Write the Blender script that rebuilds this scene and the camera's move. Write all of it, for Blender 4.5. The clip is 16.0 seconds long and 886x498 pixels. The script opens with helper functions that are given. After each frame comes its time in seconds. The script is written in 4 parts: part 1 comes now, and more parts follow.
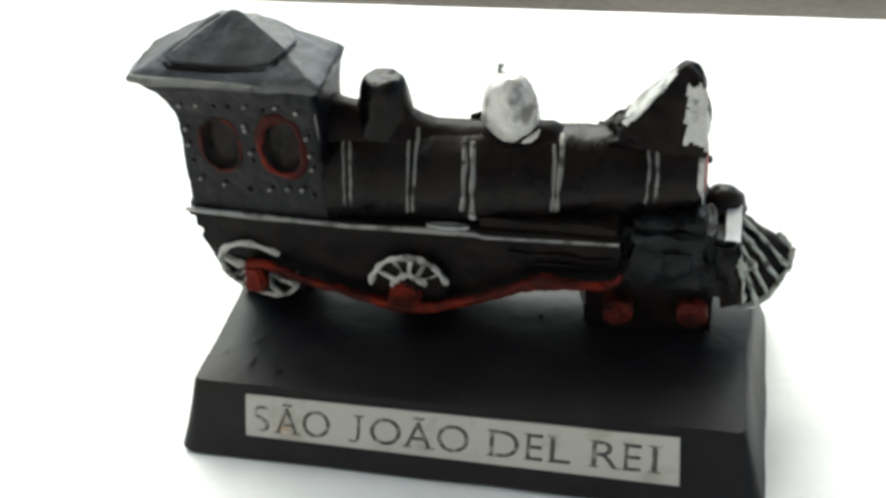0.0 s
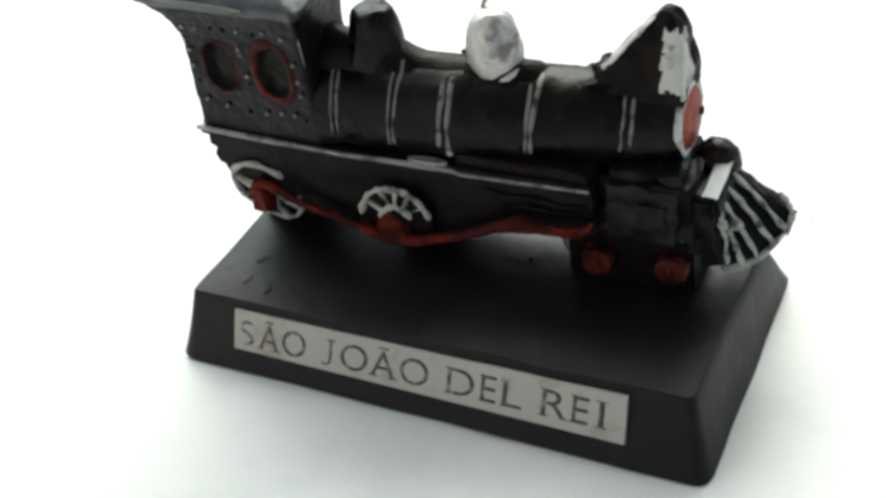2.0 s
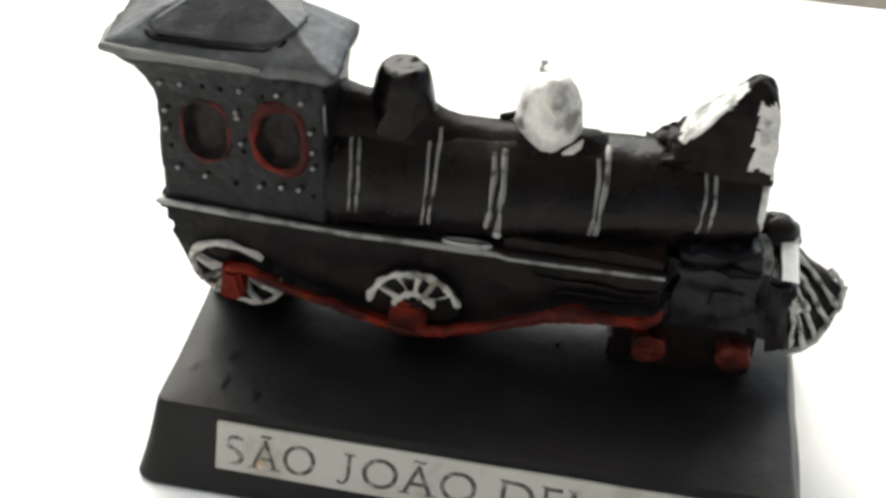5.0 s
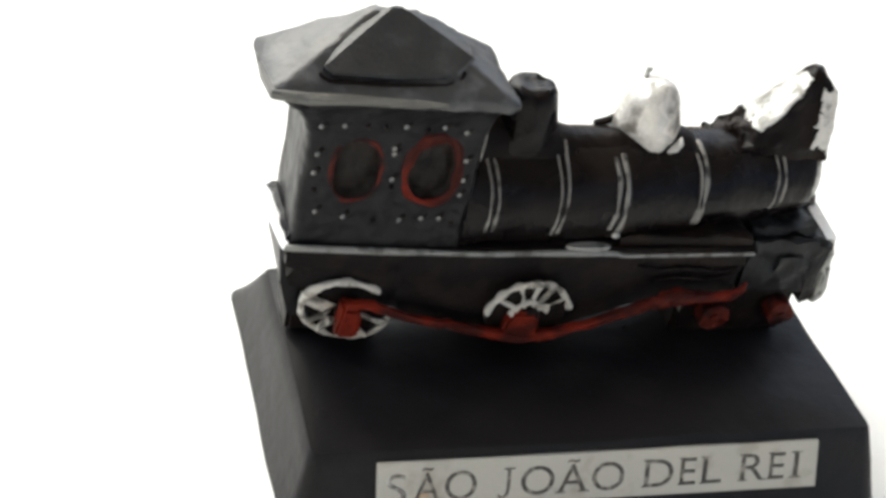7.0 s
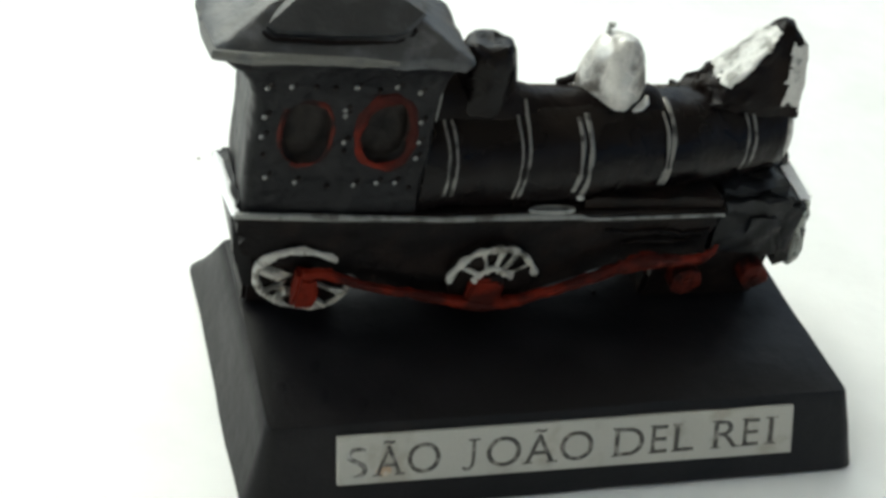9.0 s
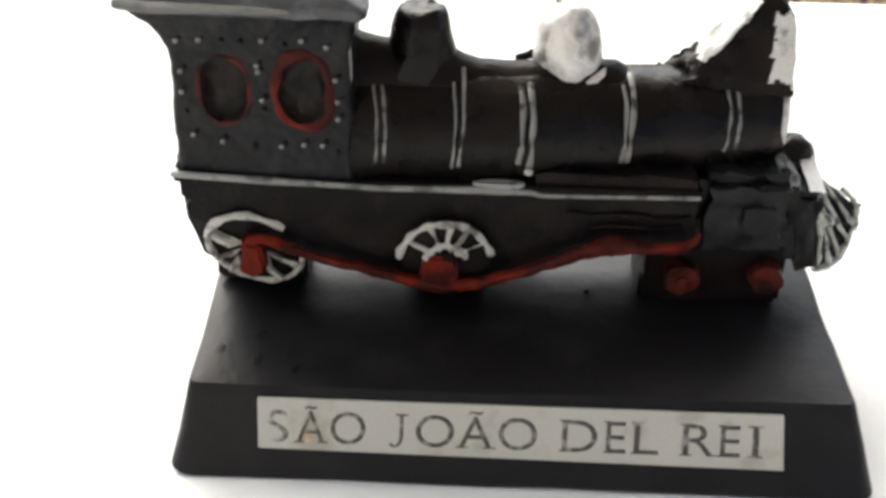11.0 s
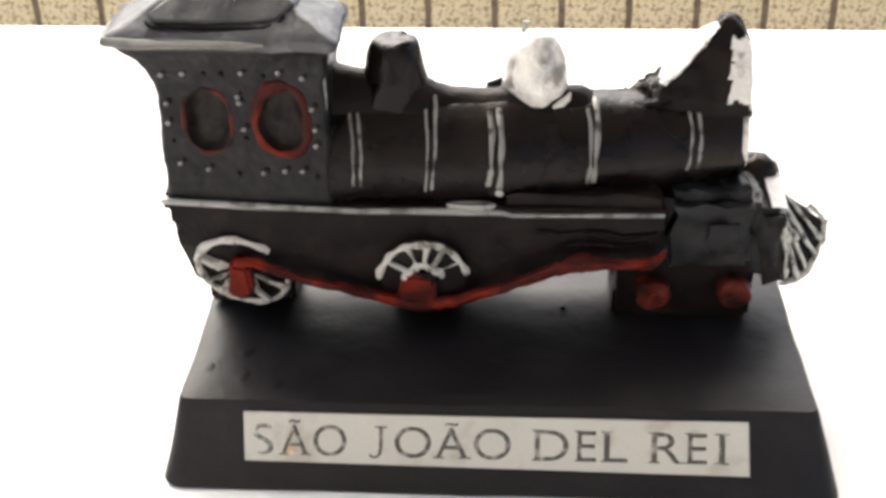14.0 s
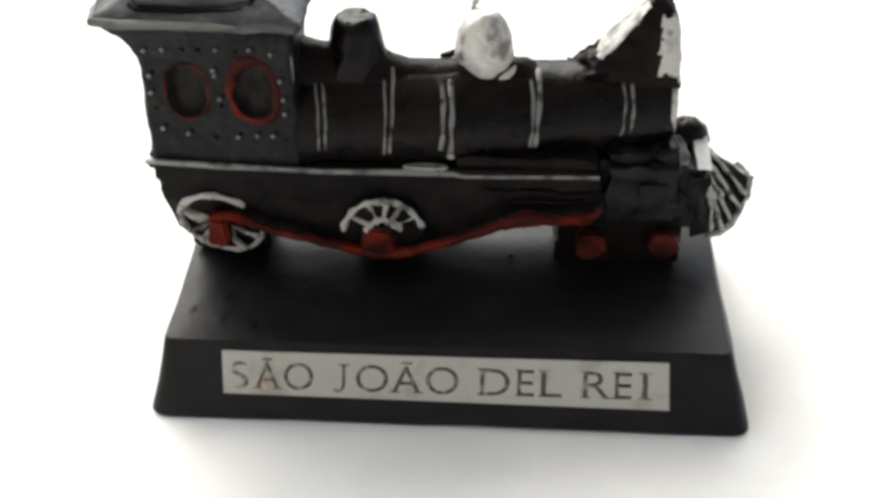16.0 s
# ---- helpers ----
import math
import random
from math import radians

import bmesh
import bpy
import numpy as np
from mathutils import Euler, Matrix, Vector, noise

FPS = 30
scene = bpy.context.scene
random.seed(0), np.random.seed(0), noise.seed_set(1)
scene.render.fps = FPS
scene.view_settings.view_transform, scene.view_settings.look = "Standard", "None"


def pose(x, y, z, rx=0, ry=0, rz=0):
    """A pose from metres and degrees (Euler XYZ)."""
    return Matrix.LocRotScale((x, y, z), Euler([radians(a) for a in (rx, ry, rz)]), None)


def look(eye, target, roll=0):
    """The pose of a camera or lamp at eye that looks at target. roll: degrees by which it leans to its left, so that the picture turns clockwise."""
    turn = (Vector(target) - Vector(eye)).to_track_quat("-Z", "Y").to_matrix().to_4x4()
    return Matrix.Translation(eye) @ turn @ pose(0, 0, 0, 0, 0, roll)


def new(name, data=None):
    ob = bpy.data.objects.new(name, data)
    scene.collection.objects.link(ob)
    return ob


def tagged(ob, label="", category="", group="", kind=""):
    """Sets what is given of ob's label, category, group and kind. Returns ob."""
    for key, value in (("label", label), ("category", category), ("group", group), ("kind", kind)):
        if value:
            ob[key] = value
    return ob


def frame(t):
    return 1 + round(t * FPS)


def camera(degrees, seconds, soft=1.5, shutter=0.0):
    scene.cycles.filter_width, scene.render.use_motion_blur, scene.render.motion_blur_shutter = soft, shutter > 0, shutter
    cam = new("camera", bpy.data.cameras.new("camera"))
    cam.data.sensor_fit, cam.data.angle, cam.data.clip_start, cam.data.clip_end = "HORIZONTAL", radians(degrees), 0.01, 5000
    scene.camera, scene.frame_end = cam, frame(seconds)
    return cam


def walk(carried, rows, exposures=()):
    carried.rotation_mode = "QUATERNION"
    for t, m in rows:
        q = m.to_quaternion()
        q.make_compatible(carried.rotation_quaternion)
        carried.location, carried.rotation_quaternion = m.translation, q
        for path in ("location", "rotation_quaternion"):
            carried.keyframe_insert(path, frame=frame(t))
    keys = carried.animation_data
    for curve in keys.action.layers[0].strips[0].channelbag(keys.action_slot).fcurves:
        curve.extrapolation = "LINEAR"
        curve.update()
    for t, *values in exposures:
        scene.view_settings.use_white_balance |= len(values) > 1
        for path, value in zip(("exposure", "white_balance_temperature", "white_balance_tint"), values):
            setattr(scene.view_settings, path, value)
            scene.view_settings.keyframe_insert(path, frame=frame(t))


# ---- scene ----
cam = camera(39.06, 16.0, soft=3.4)
PATH = [
    (0, (0.03526, -0.12866, 0.13430), (-0.00285, 0.01378, 0.03106), -4.60),
    (0.5, (0.05082, -0.12774, 0.13450), (-0.00102, 0.00853, 0.02893), -5.11),
    (1, (0.06103, -0.12539, 0.13340), (-0.00022, 0.00662, 0.02747), -6.00),
    (1.5, (0.07008, -0.11930, 0.13197), (0.00131, 0.00773, 0.02459), -7.79),
    (2, (0.07771, -0.11374, 0.12999), (0.00237, 0.00989, 0.02303), -9.53),
    (2.5, (0.08425, -0.10681, 0.12920), (0.00207, 0.01545, 0.02577), -11.26),
    (3, (0.08420, -0.10269, 0.13246), (0.00220, 0.02018, 0.02960), -12.05),
    (3.2, (0.08365, -0.10188, 0.13300), (0.00232, 0.02062, 0.02918), -12.11),
    (5.3, (-0.00313, -0.10647, 0.12780), (-0.00864, 0.03542, 0.01717), 4.93),
    (5.5, (-0.01348, -0.10968, 0.12512), (-0.00818, 0.03429, 0.01722), 6.09),
    (6, (-0.03492, -0.10730, 0.12267), (-0.01079, 0.03499, 0.01510), 9.15),
    (6.5, (-0.05989, -0.09906, 0.12492), (-0.01485, 0.03655, 0.01546), 12.96),
    (7, (-0.07193, -0.09936, 0.12838), (-0.01752, 0.03319, 0.01943), 13.85),
    (7.5, (-0.07861, -0.09675, 0.12768), (-0.01726, 0.03193, 0.01779), 14.63),
    (8, (-0.08227, -0.09151, 0.12374), (-0.01460, 0.03403, 0.01393), 15.66),
    (8.5, (-0.08340, -0.08466, 0.12082), (-0.01000, 0.03677, 0.01007), 17.67),
    (9, (-0.06602, -0.09756, 0.12490), (-0.01028, 0.03429, 0.01223), 13.18),
    (9.5, (-0.04276, -0.10530, 0.12787), (-0.01070, 0.03090, 0.01464), 8.77),
    (10, (-0.01498, -0.11302, 0.12773), (-0.01047, 0.02793, 0.01587), 2.67),
    (10.2, (-0.00648, -0.11515, 0.12456), (-0.01023, 0.02793, 0.01541), 1.05),
    (12.3, (-0.00919, -0.11720, 0.10039), (-0.01008, 0.03989, 0.01252), 1.50),
    (12.5, (-0.00808, -0.11612, 0.10155), (-0.01041, 0.04115, 0.01402), 1.30),
    (13, (-0.00522, -0.11802, 0.10474), (-0.01022, 0.03920, 0.01723), 0.57),
    (13.5, (-0.00193, -0.12173, 0.10726), (-0.00905, 0.03489, 0.01883), -0.14),
    (14, (0.00157, -0.12407, 0.11151), (-0.00762, 0.02963, 0.01828), -0.93),
    (14.5, (0.00569, -0.12737, 0.11597), (-0.00568, 0.02228, 0.01659), -1.72),
    (15, (0.00699, -0.13068, 0.12042), (-0.00354, 0.01515, 0.01543), -1.46),
    (15.5, (0.00901, -0.13270, 0.12561), (-0.00158, 0.01221, 0.01936), -1.21),
    (16, (0.00890, -0.13449, 0.12886), (-0.00026, 0.01069, 0.02285), -0.75),
]
EXPOSURES = [(0, 1.15, 6050, -5), (1.0, 0.97, 6000, -6), (1.5, 0.92, 6000, -7), (3.0, 0.87, 6000, -7), (5.5, 1.4, 6310, 0), (7.0, 1.35, 6260, 0), (8.0, 0.75, 6160, -4), (9.0, 0.75, 6060, -9), (9.5, 1.25, 6160, -1), (10.0, 1.2, 6210, 0), (12.5, 2.0, 6570, 5), (14.0, 1.95, 6570, 5), (14.5, 1.55, 6470, 4), (15.0, 1.5, 6420, 3), (16, 1.1, 6290, 1)]
walk(cam, [(t, look(eye, target, roll)) for t, eye, target, roll in PATH], EXPOSURES)

# ---- light ----
world = bpy.data.worlds.new("world")
scene.world = world
world.use_nodes = True
wn = world.node_tree.nodes
sky = wn.new("ShaderNodeTexSky")
sky.sky_type = "NISHITA"
sky.sun_disc = False
sky.sun_elevation = radians(53)
sky.sun_rotation = radians(-22)
sky.air_density, sky.dust_density, sky.ozone_density = 0.5, 7.0, 0.6
world.node_tree.links.new(sky.outputs[0], wn["Background"].inputs["Color"])
wn["Background"].inputs["Strength"].default_value = 0.15

sun = new("sun", bpy.data.lights.new("sun", "SUN"))
sun.data.energy = 1.0
sun.data.angle = radians(90)
sun.data.color = (1.0, 0.985, 0.97)
sun.matrix_world = look((-0.32, 0.77, 1.1), (0, 0.02, 0))

# ---- materials ----
MM = 0.001


def material(name, base, rough=0.5, metal=0.0, tint=None, patch=0.0, scale=200.0, bump=0.2, grain=900.0, spec=0.5, vary=0.25, dent=0.0):
    """A painted or plain surface: base colour, a second tint in noisy patches, fine grain and relief. Scales are per metre."""
    m = bpy.data.materials.new(name)
    m.use_nodes = True
    nodes, links = m.node_tree.nodes, m.node_tree.links
    bsdf = nodes["Principled BSDF"]
    bsdf.inputs["Metallic"].default_value = metal
    bsdf.inputs["Specular IOR Level"].default_value = spec
    co = nodes.new("ShaderNodeTexCoord")
    big, fine = nodes.new("ShaderNodeTexNoise"), nodes.new("ShaderNodeTexNoise")
    big.inputs["Scale"].default_value, big.inputs["Detail"].default_value = scale, 6
    fine.inputs["Scale"].default_value, fine.inputs["Detail"].default_value = grain, 4
    links.new(co.outputs["Object"], big.inputs["Vector"])
    links.new(co.outputs["Object"], fine.inputs["Vector"])
    ramp = nodes.new("ShaderNodeValToRGB")
    ramp.color_ramp.elements[0].position, ramp.color_ramp.elements[1].position = 0.62 - patch * 0.4, 0.72 - patch * 0.3
    links.new(big.outputs["Fac"], ramp.inputs["Fac"])
    mix = nodes.new("ShaderNodeMix")
    mix.data_type = "RGBA"
    mix.inputs["A"].default_value = (*base, 1)
    mix.inputs["B"].default_value = (*(tint or base), 1)
    links.new(ramp.outputs["Color"], mix.inputs["Factor"])
    shade = nodes.new("ShaderNodeMapRange")
    shade.inputs["To Min"].default_value, shade.inputs["To Max"].default_value = 1 - vary, 1 + vary
    links.new(fine.outputs["Fac"], shade.inputs["Value"])
    out = nodes.new("ShaderNodeMix")
    out.data_type, out.blend_type = "RGBA", "MULTIPLY"
    out.inputs["Factor"].default_value = 1
    links.new(mix.outputs["Result"], out.inputs["A"])
    links.new(shade.outputs["Result"], out.inputs["B"])
    links.new(out.outputs["Result"], bsdf.inputs["Base Color"])
    gloss = nodes.new("ShaderNodeMapRange")
    gloss.inputs["To Min"].default_value, gloss.inputs["To Max"].default_value = rough - 0.12, rough + 0.12
    links.new(big.outputs["Fac"], gloss.inputs["Value"])
    links.new(gloss.outputs["Result"], bsdf.inputs["Roughness"])
    relief = nodes.new("ShaderNodeBump")
    relief.inputs["Strength"].default_value, relief.inputs["Distance"].default_value = bump, 0.3 / grain
    links.new(fine.outputs["Fac"], relief.inputs["Height"])
    if dent:
        mid, dents = nodes.new("ShaderNodeTexNoise"), nodes.new("ShaderNodeBump")
        mid.inputs["Scale"].default_value, mid.inputs["Detail"].default_value = grain * 0.16, 3
        dents.inputs["Strength"].default_value, dents.inputs["Distance"].default_value = dent, 1.2 / grain
        links.new(co.outputs["Object"], mid.inputs["Vector"])
        links.new(mid.outputs["Fac"], dents.inputs["Height"])
        links.new(dents.outputs["Normal"], relief.inputs["Normal"])
    links.new(relief.outputs["Normal"], bsdf.inputs["Normal"])
    return m


BLACK = material("black_paint", (0.0068, 0.0048, 0.0044), 0.36, spec=0.08, dent=0.5, tint=(0.0125, 0.0088, 0.0072), patch=0.3, scale=150, grain=1500, bump=0.5)
CAB_PAINT = material("dull_black_paint", (0.0043, 0.0041, 0.0052), 0.4, spec=0.19, dent=0.55, tint=(0.01, 0.0098, 0.0108), patch=0.25, scale=240, grain=1500, bump=0.5)
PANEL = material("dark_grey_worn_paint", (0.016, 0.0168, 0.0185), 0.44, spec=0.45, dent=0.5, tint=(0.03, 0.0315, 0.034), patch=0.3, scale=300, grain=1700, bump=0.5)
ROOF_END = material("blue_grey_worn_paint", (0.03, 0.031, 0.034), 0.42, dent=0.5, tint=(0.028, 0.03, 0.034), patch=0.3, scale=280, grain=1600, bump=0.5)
SLATE = material("slate_black_paint", (0.006, 0.0061, 0.0068), 0.44, spec=0.2, dent=0.4, tint=(0.016, 0.017, 0.02), patch=0.25, scale=240, grain=1500, bump=0.4)
ROOF_SHEEN = material("sheen_grey_paint", (0.06, 0.062, 0.068), 0.4, dent=0.5, tint=(0.03, 0.031, 0.034), patch=0.25, scale=280, grain=1600, bump=0.5)
DIRTY = material("dirty_white_paint", (0.4, 0.41, 0.37), 0.5, tint=(0.05, 0.05, 0.045), patch=0.3, scale=500, grain=2500, bump=0.5)
RESIN = material("charcoal_resin", (0.0066, 0.0061, 0.007), 0.42, spec=0.2, dent=0.22, tint=(0.01, 0.0092, 0.01), patch=0.32, scale=110, grain=2000, bump=0.32, vary=0.4)
SKIRT = material("blotchy_black_paint", (0.0055, 0.0043, 0.0043), 0.42, spec=0.1, dent=0.7, tint=(0.012, 0.0083, 0.0072), patch=0.36, scale=240, grain=1300, bump=0.6)
GLOSS = material("glossy_black_paint", (0.0043, 0.0029, 0.0028), 0.28, spec=0.15, dent=0.45, tint=(0.0085, 0.006, 0.005), patch=0.3, scale=150, grain=1500, bump=0.4)
UMBER = material("brown_black_paint", (0.008, 0.0048, 0.0036), 0.45, spec=0.12, dent=0.5, tint=(0.0025, 0.002, 0.002), patch=0.3, scale=260, grain=1500, bump=0.5)
RECESS = material("brown_grey_paint", (0.013, 0.0105, 0.009), 0.5, spec=0.15, dent=0.5, tint=(0.004, 0.0032, 0.003), patch=0.3, scale=420, grain=1600, bump=0.5)
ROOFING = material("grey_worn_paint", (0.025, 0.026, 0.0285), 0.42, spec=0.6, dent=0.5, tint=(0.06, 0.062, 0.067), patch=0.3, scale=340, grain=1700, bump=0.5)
EAVE = material("pale_worn_paint", (0.1, 0.098, 0.09), 0.55, dent=0.4, tint=(0.06, 0.062, 0.065), patch=0.3, scale=320, grain=1800, bump=0.4)
SILVER = material("silver_paint", (0.33, 0.33, 0.315), 0.45, 0.3, tint=(0.06, 0.057, 0.052), patch=0.15, scale=750, grain=3000, bump=0.5)
STRIPE = material("worn_silver_paint", (0.25, 0.25, 0.24), 0.45, 0.3, tint=(0.1, 0.095, 0.088), patch=0.3, scale=420, grain=3000, bump=0.6)
BAND = material("dull_silver_paint", (0.19, 0.183, 0.17), 0.45, 0.3, tint=(0.03, 0.028, 0.026), patch=0.24, scale=520, grain=3000, bump=0.6)
RED_DOOR = material("bright_red_paint", (0.27, 0.03, 0.014), 0.5, spec=0.2, tint=(0.1, 0.012, 0.008), patch=0.25, scale=300, grain=2000, bump=0.5, dent=0.4)
WHITE = material("white_paint", (0.54, 0.53, 0.5), 0.42, tint=(0.2, 0.195, 0.175), patch=0.28, scale=420, grain=2500, bump=0.5, dent=0.4)
CREAM = material("grubby_cream_paint", (0.42, 0.405, 0.37), 0.45, tint=(0.12, 0.112, 0.095), patch=0.3, scale=560, grain=2500, bump=0.6, dent=0.4)
BRIGHT = material("bright_white_paint", (0.86, 0.87, 0.88), 0.35, tint=(0.7, 0.7, 0.7), patch=0.1, scale=350, grain=2500, bump=0.3)
DOME = material("silver_white_paint", (0.6, 0.585, 0.55), 0.27, 0.2, tint=(0.2, 0.185, 0.165), patch=0.24, scale=260, grain=2000, bump=0.5, dent=0.6)
RED_DULL = material("dull_red_paint", (0.07, 0.009, 0.005), 0.55, spec=0.12, tint=(0.013, 0.0045, 0.004), patch=0.45, scale=350, grain=2000, bump=0.4, dent=0.4)
RED = material("red_paint", (0.122, 0.011, 0.0045), 0.5, spec=0.1, tint=(0.032, 0.005, 0.0035), patch=0.5, scale=190, grain=2000, bump=0.5, dent=0.5)
PLATE = material("plate_metal", (0.43, 0.42, 0.375), 0.5, 0.0, tint=(0.35, 0.33, 0.28), patch=0.2, scale=220, grain=3500, bump=0.1, vary=0.12)
INK = material("worn_ink", (0.06, 0.054, 0.046), 0.6, tint=(0.26, 0.245, 0.215), patch=0.3, scale=850, grain=4000)
FADED = material("faded_ink", (0.1, 0.095, 0.085), 0.6, tint=(0.45, 0.44, 0.41), patch=0.5, scale=700, grain=4000)
STAIN = material("rust_stain", (0.42, 0.3, 0.2), 0.6, tint=(0.5, 0.45, 0.38), patch=0.4, scale=900, grain=3000)
TABLE = material("white_laminate", (0.8, 0.8, 0.79), 0.5, tint=(0.765, 0.765, 0.755), patch=0.3, scale=34, grain=190, bump=0.12, vary=0.03)
PLASTER = material("plaster", (0.46, 0.45, 0.43), 0.85, tint=(0.4, 0.39, 0.375), patch=0.3, scale=2, grain=80, vary=0.1)
CONCRETE = material("paving", (0.44, 0.4, 0.34), 0.85, tint=(0.36, 0.32, 0.27), patch=0.3, scale=1.5, grain=60)
GROUT = material("brown_grout", (0.22, 0.165, 0.115), 0.9, tint=(0.15, 0.11, 0.075), patch=0.3, scale=60, grain=350)
TILE = material("rough_tan_tile", (0.8, 0.71, 0.49), 0.8, tint=(0.4, 0.3, 0.17), patch=0.33, scale=150, grain=600, bump=0.9, vary=0.3)

# ---- helpers ----


def mesh_of(name, bm, mat, smooth=40):
    """A mesh from a bmesh drawn in millimetres."""
    bmesh.ops.recalc_face_normals(bm, faces=bm.faces)
    bmesh.ops.scale(bm, vec=(MM, MM, MM), verts=bm.verts)
    me = bpy.data.meshes.new(name)
    bm.to_mesh(me)
    bm.free()
    me.materials.append(mat)
    if smooth:
        me.polygons.foreach_set("use_smooth", [True] * len(me.polygons))
        me.set_sharp_from_angle(angle=radians(smooth))
    return me


def part(name, bm, mat, parent, label="", smooth=40):
    ob = new(name, mesh_of(name, bm, mat, smooth))
    attach(ob, parent)
    return tagged(ob, label)


def attach(ob, parent):
    ob.parent = parent
    if parent.parent is None:
        ob.matrix_parent_inverse = Matrix.Translation(-parent.location)


def rough(bm, amp, size, seed=0.0, axes=(1, 1, 1)):
    """Uneven casting: pushes the vertices about by noise, amp and size in millimetres."""
    for v in bm.verts:
        d = noise.noise_vector(v.co / size + Vector((seed, seed * 1.7, -seed)))
        v.co += Vector((d.x * axes[0], d.y * axes[1], d.z * axes[2])) * amp


def loft(bm, rings, cap=True):
    """Skins rings of equal length; closes the ends."""
    rows = [[bm.verts.new(p) for p in ring] for ring in rings]
    n = len(rows[0])
    for a, b in zip(rows, rows[1:]):
        for i in range(n):
            bm.faces.new((a[i], a[(i + 1) % n], b[(i + 1) % n], b[i]))
    if cap:
        bm.faces.new(rows[0])
        bm.faces.new(rows[-1])
    return rows


def rounded(corners, r, z, arc=5, along=9):
    """A ring round four corners (x, y) with rounded turns, at height z."""
    pts = []
    c = [Vector(p) for p in corners]
    for i in range(4):
        p, a, b = c[i], (c[i - 1] - c[i]).normalized(), (c[(i + 1) % 4] - c[i]).normalized()
        start, end = p + a * r, p + b * r
        for k in range(arc + 1):
            t = k / arc
            pts.append((1 - t) ** 2 * start + 2 * t * (1 - t) * p + t * t * end)
        last = c[(i + 1) % 4] - b * r
        for k in range(1, along):
            pts.append(end.lerp(last, k / along))
    return [(q.x, q.y, z) for q in pts]


def rect(x0, x1, y0, y1):
    return [(x0, y0), (x1, y0), (x1, y1), (x0, y1)]


def box(bm, x0, x1, y0, y1, z0, z1, bevel=0.25):
    """A bevelled block."""
    made = bmesh.ops.create_cube(bm, size=1)["verts"]
    bmesh.ops.scale(bm, vec=(x1 - x0, y1 - y0, z1 - z0), verts=made)
    bmesh.ops.translate(bm, vec=((x0 + x1) / 2, (y0 + y1) / 2, (z0 + z1) / 2), verts=made)
    edges = list({e for v in made for e in v.link_edges})
    if bevel:
        made = bmesh.ops.bevel(bm, geom=edges, offset=bevel, segments=2, affect="EDGES")["verts"]
    return made


def slab(bm, outline, y0, y1):
    """An outline of (x, z) pushed through from y0 to y1."""
    front = [bm.verts.new((x, y0, z)) for x, z in outline]
    back = [bm.verts.new((x, y1, z)) for x, z in outline]
    bm.faces.new(front)
    bm.faces.new(back[::-1])
    n = len(outline)
    for i in range(n):
        bm.faces.new((front[i], back[i], back[(i + 1) % n], front[(i + 1) % n]))


def tube(bm, pts, r, sides=8, flat=1.0, cap=True):
    """A round bar through points; r may be one radius or one for each point."""
    pts = [Vector(p) for p in pts]
    radii = r if isinstance(r, (list, tuple)) else [r] * len(pts)
    rings, up = [], Vector((0.13, 0.2, 1)).normalized()
    for i, p in enumerate(pts):
        d = (pts[min(i + 1, len(pts) - 1)] - pts[max(i - 1, 0)]).normalized()
        a = d.cross(up)
        a = (a if a.length > 0.05 else d.cross(Vector((1, 0, 0)))).normalized()
        b = a.cross(d)
        rings.append([p + radii[i] * (math.cos(t) * a + flat * math.sin(t) * b) for t in (2 * math.pi * k / sides for k in range(sides))])
    loft(bm, rings, cap)


def disc_y(bm, x, y, z, rx, rz, depth, sides=28, dome=0.0):
    """A round plate that faces -y."""
    ring = lambda k, yy: [(x + k * rx * math.cos(t), yy, z + k * rz * math.sin(t)) for t in (2 * math.pi * i / sides for i in range(sides))]
    loft(bm, [ring(1, y + depth), ring(1, y + 0.15), ring(0.93, y), ring(0.5, y - dome * 0.7), ring(0.05, y - dome)])


def skin(name, grid, thick, mat, parent, label="", amp=0.15, seed=0.0):
    """A thin coat of paint: a grid of points with a little thickness."""
    bm = bmesh.new()
    rows = [[bm.verts.new(p) for p in row] for row in grid]
    for a, b in zip(rows, rows[1:]):
        for i in range(len(a) - 1):
            bm.faces.new((a[i], a[i + 1], b[i + 1], b[i]))
    bmesh.ops.solidify(bm, geom=bm.faces[:], thickness=thick)
    rough(bm, amp, 1.2, seed)
    return part(name, bm, mat, parent, label)


# ---- the place ----
table = tagged(new("table"), "plain white table with a smooth matt top", "table")
table.location = (0, -0.15, -0.75)
bm = bmesh.new()
box(bm, -620, 560, -470, 164.0, -22, 0, bevel=0.6)
part("tabletop", bm, TABLE, table)
for x in (-560, 500):
    for y in (-420, 110):
        bm = bmesh.new()
        box(bm, x - 22, x + 22, y - 22, y + 22, -750, -22, bevel=1.5)
        part("leg", bm, TABLE, table)

bm = bmesh.new()
bmesh.ops.create_grid(bm, x_segments=8, y_segments=8, size=400000)
bmesh.ops.translate(bm, vec=(0, 0, -750), verts=bm.verts)
ground = tagged(new("ground", mesh_of("ground", bm, CONCRETE, 0)), "pale beige-grey paved ground", "ground", kind="structure")

# unseen wall behind the camera, added to keep sky off the front faces
bm = bmesh.new()
box(bm, -5000, 900, -2650, -2500, -750, 2300, bevel=2)
wall_south = tagged(new("wall_south", mesh_of("wall_south", bm, PLASTER, 0)), "unseen plain plastered wall behind the camera, added to block front light", "wall", kind="structure")

# unseen low wall, added to cut sky light from the right
bm = bmesh.new()
box(bm, 2600, 2750, -2500, 1880, -750, 160, bevel=2)
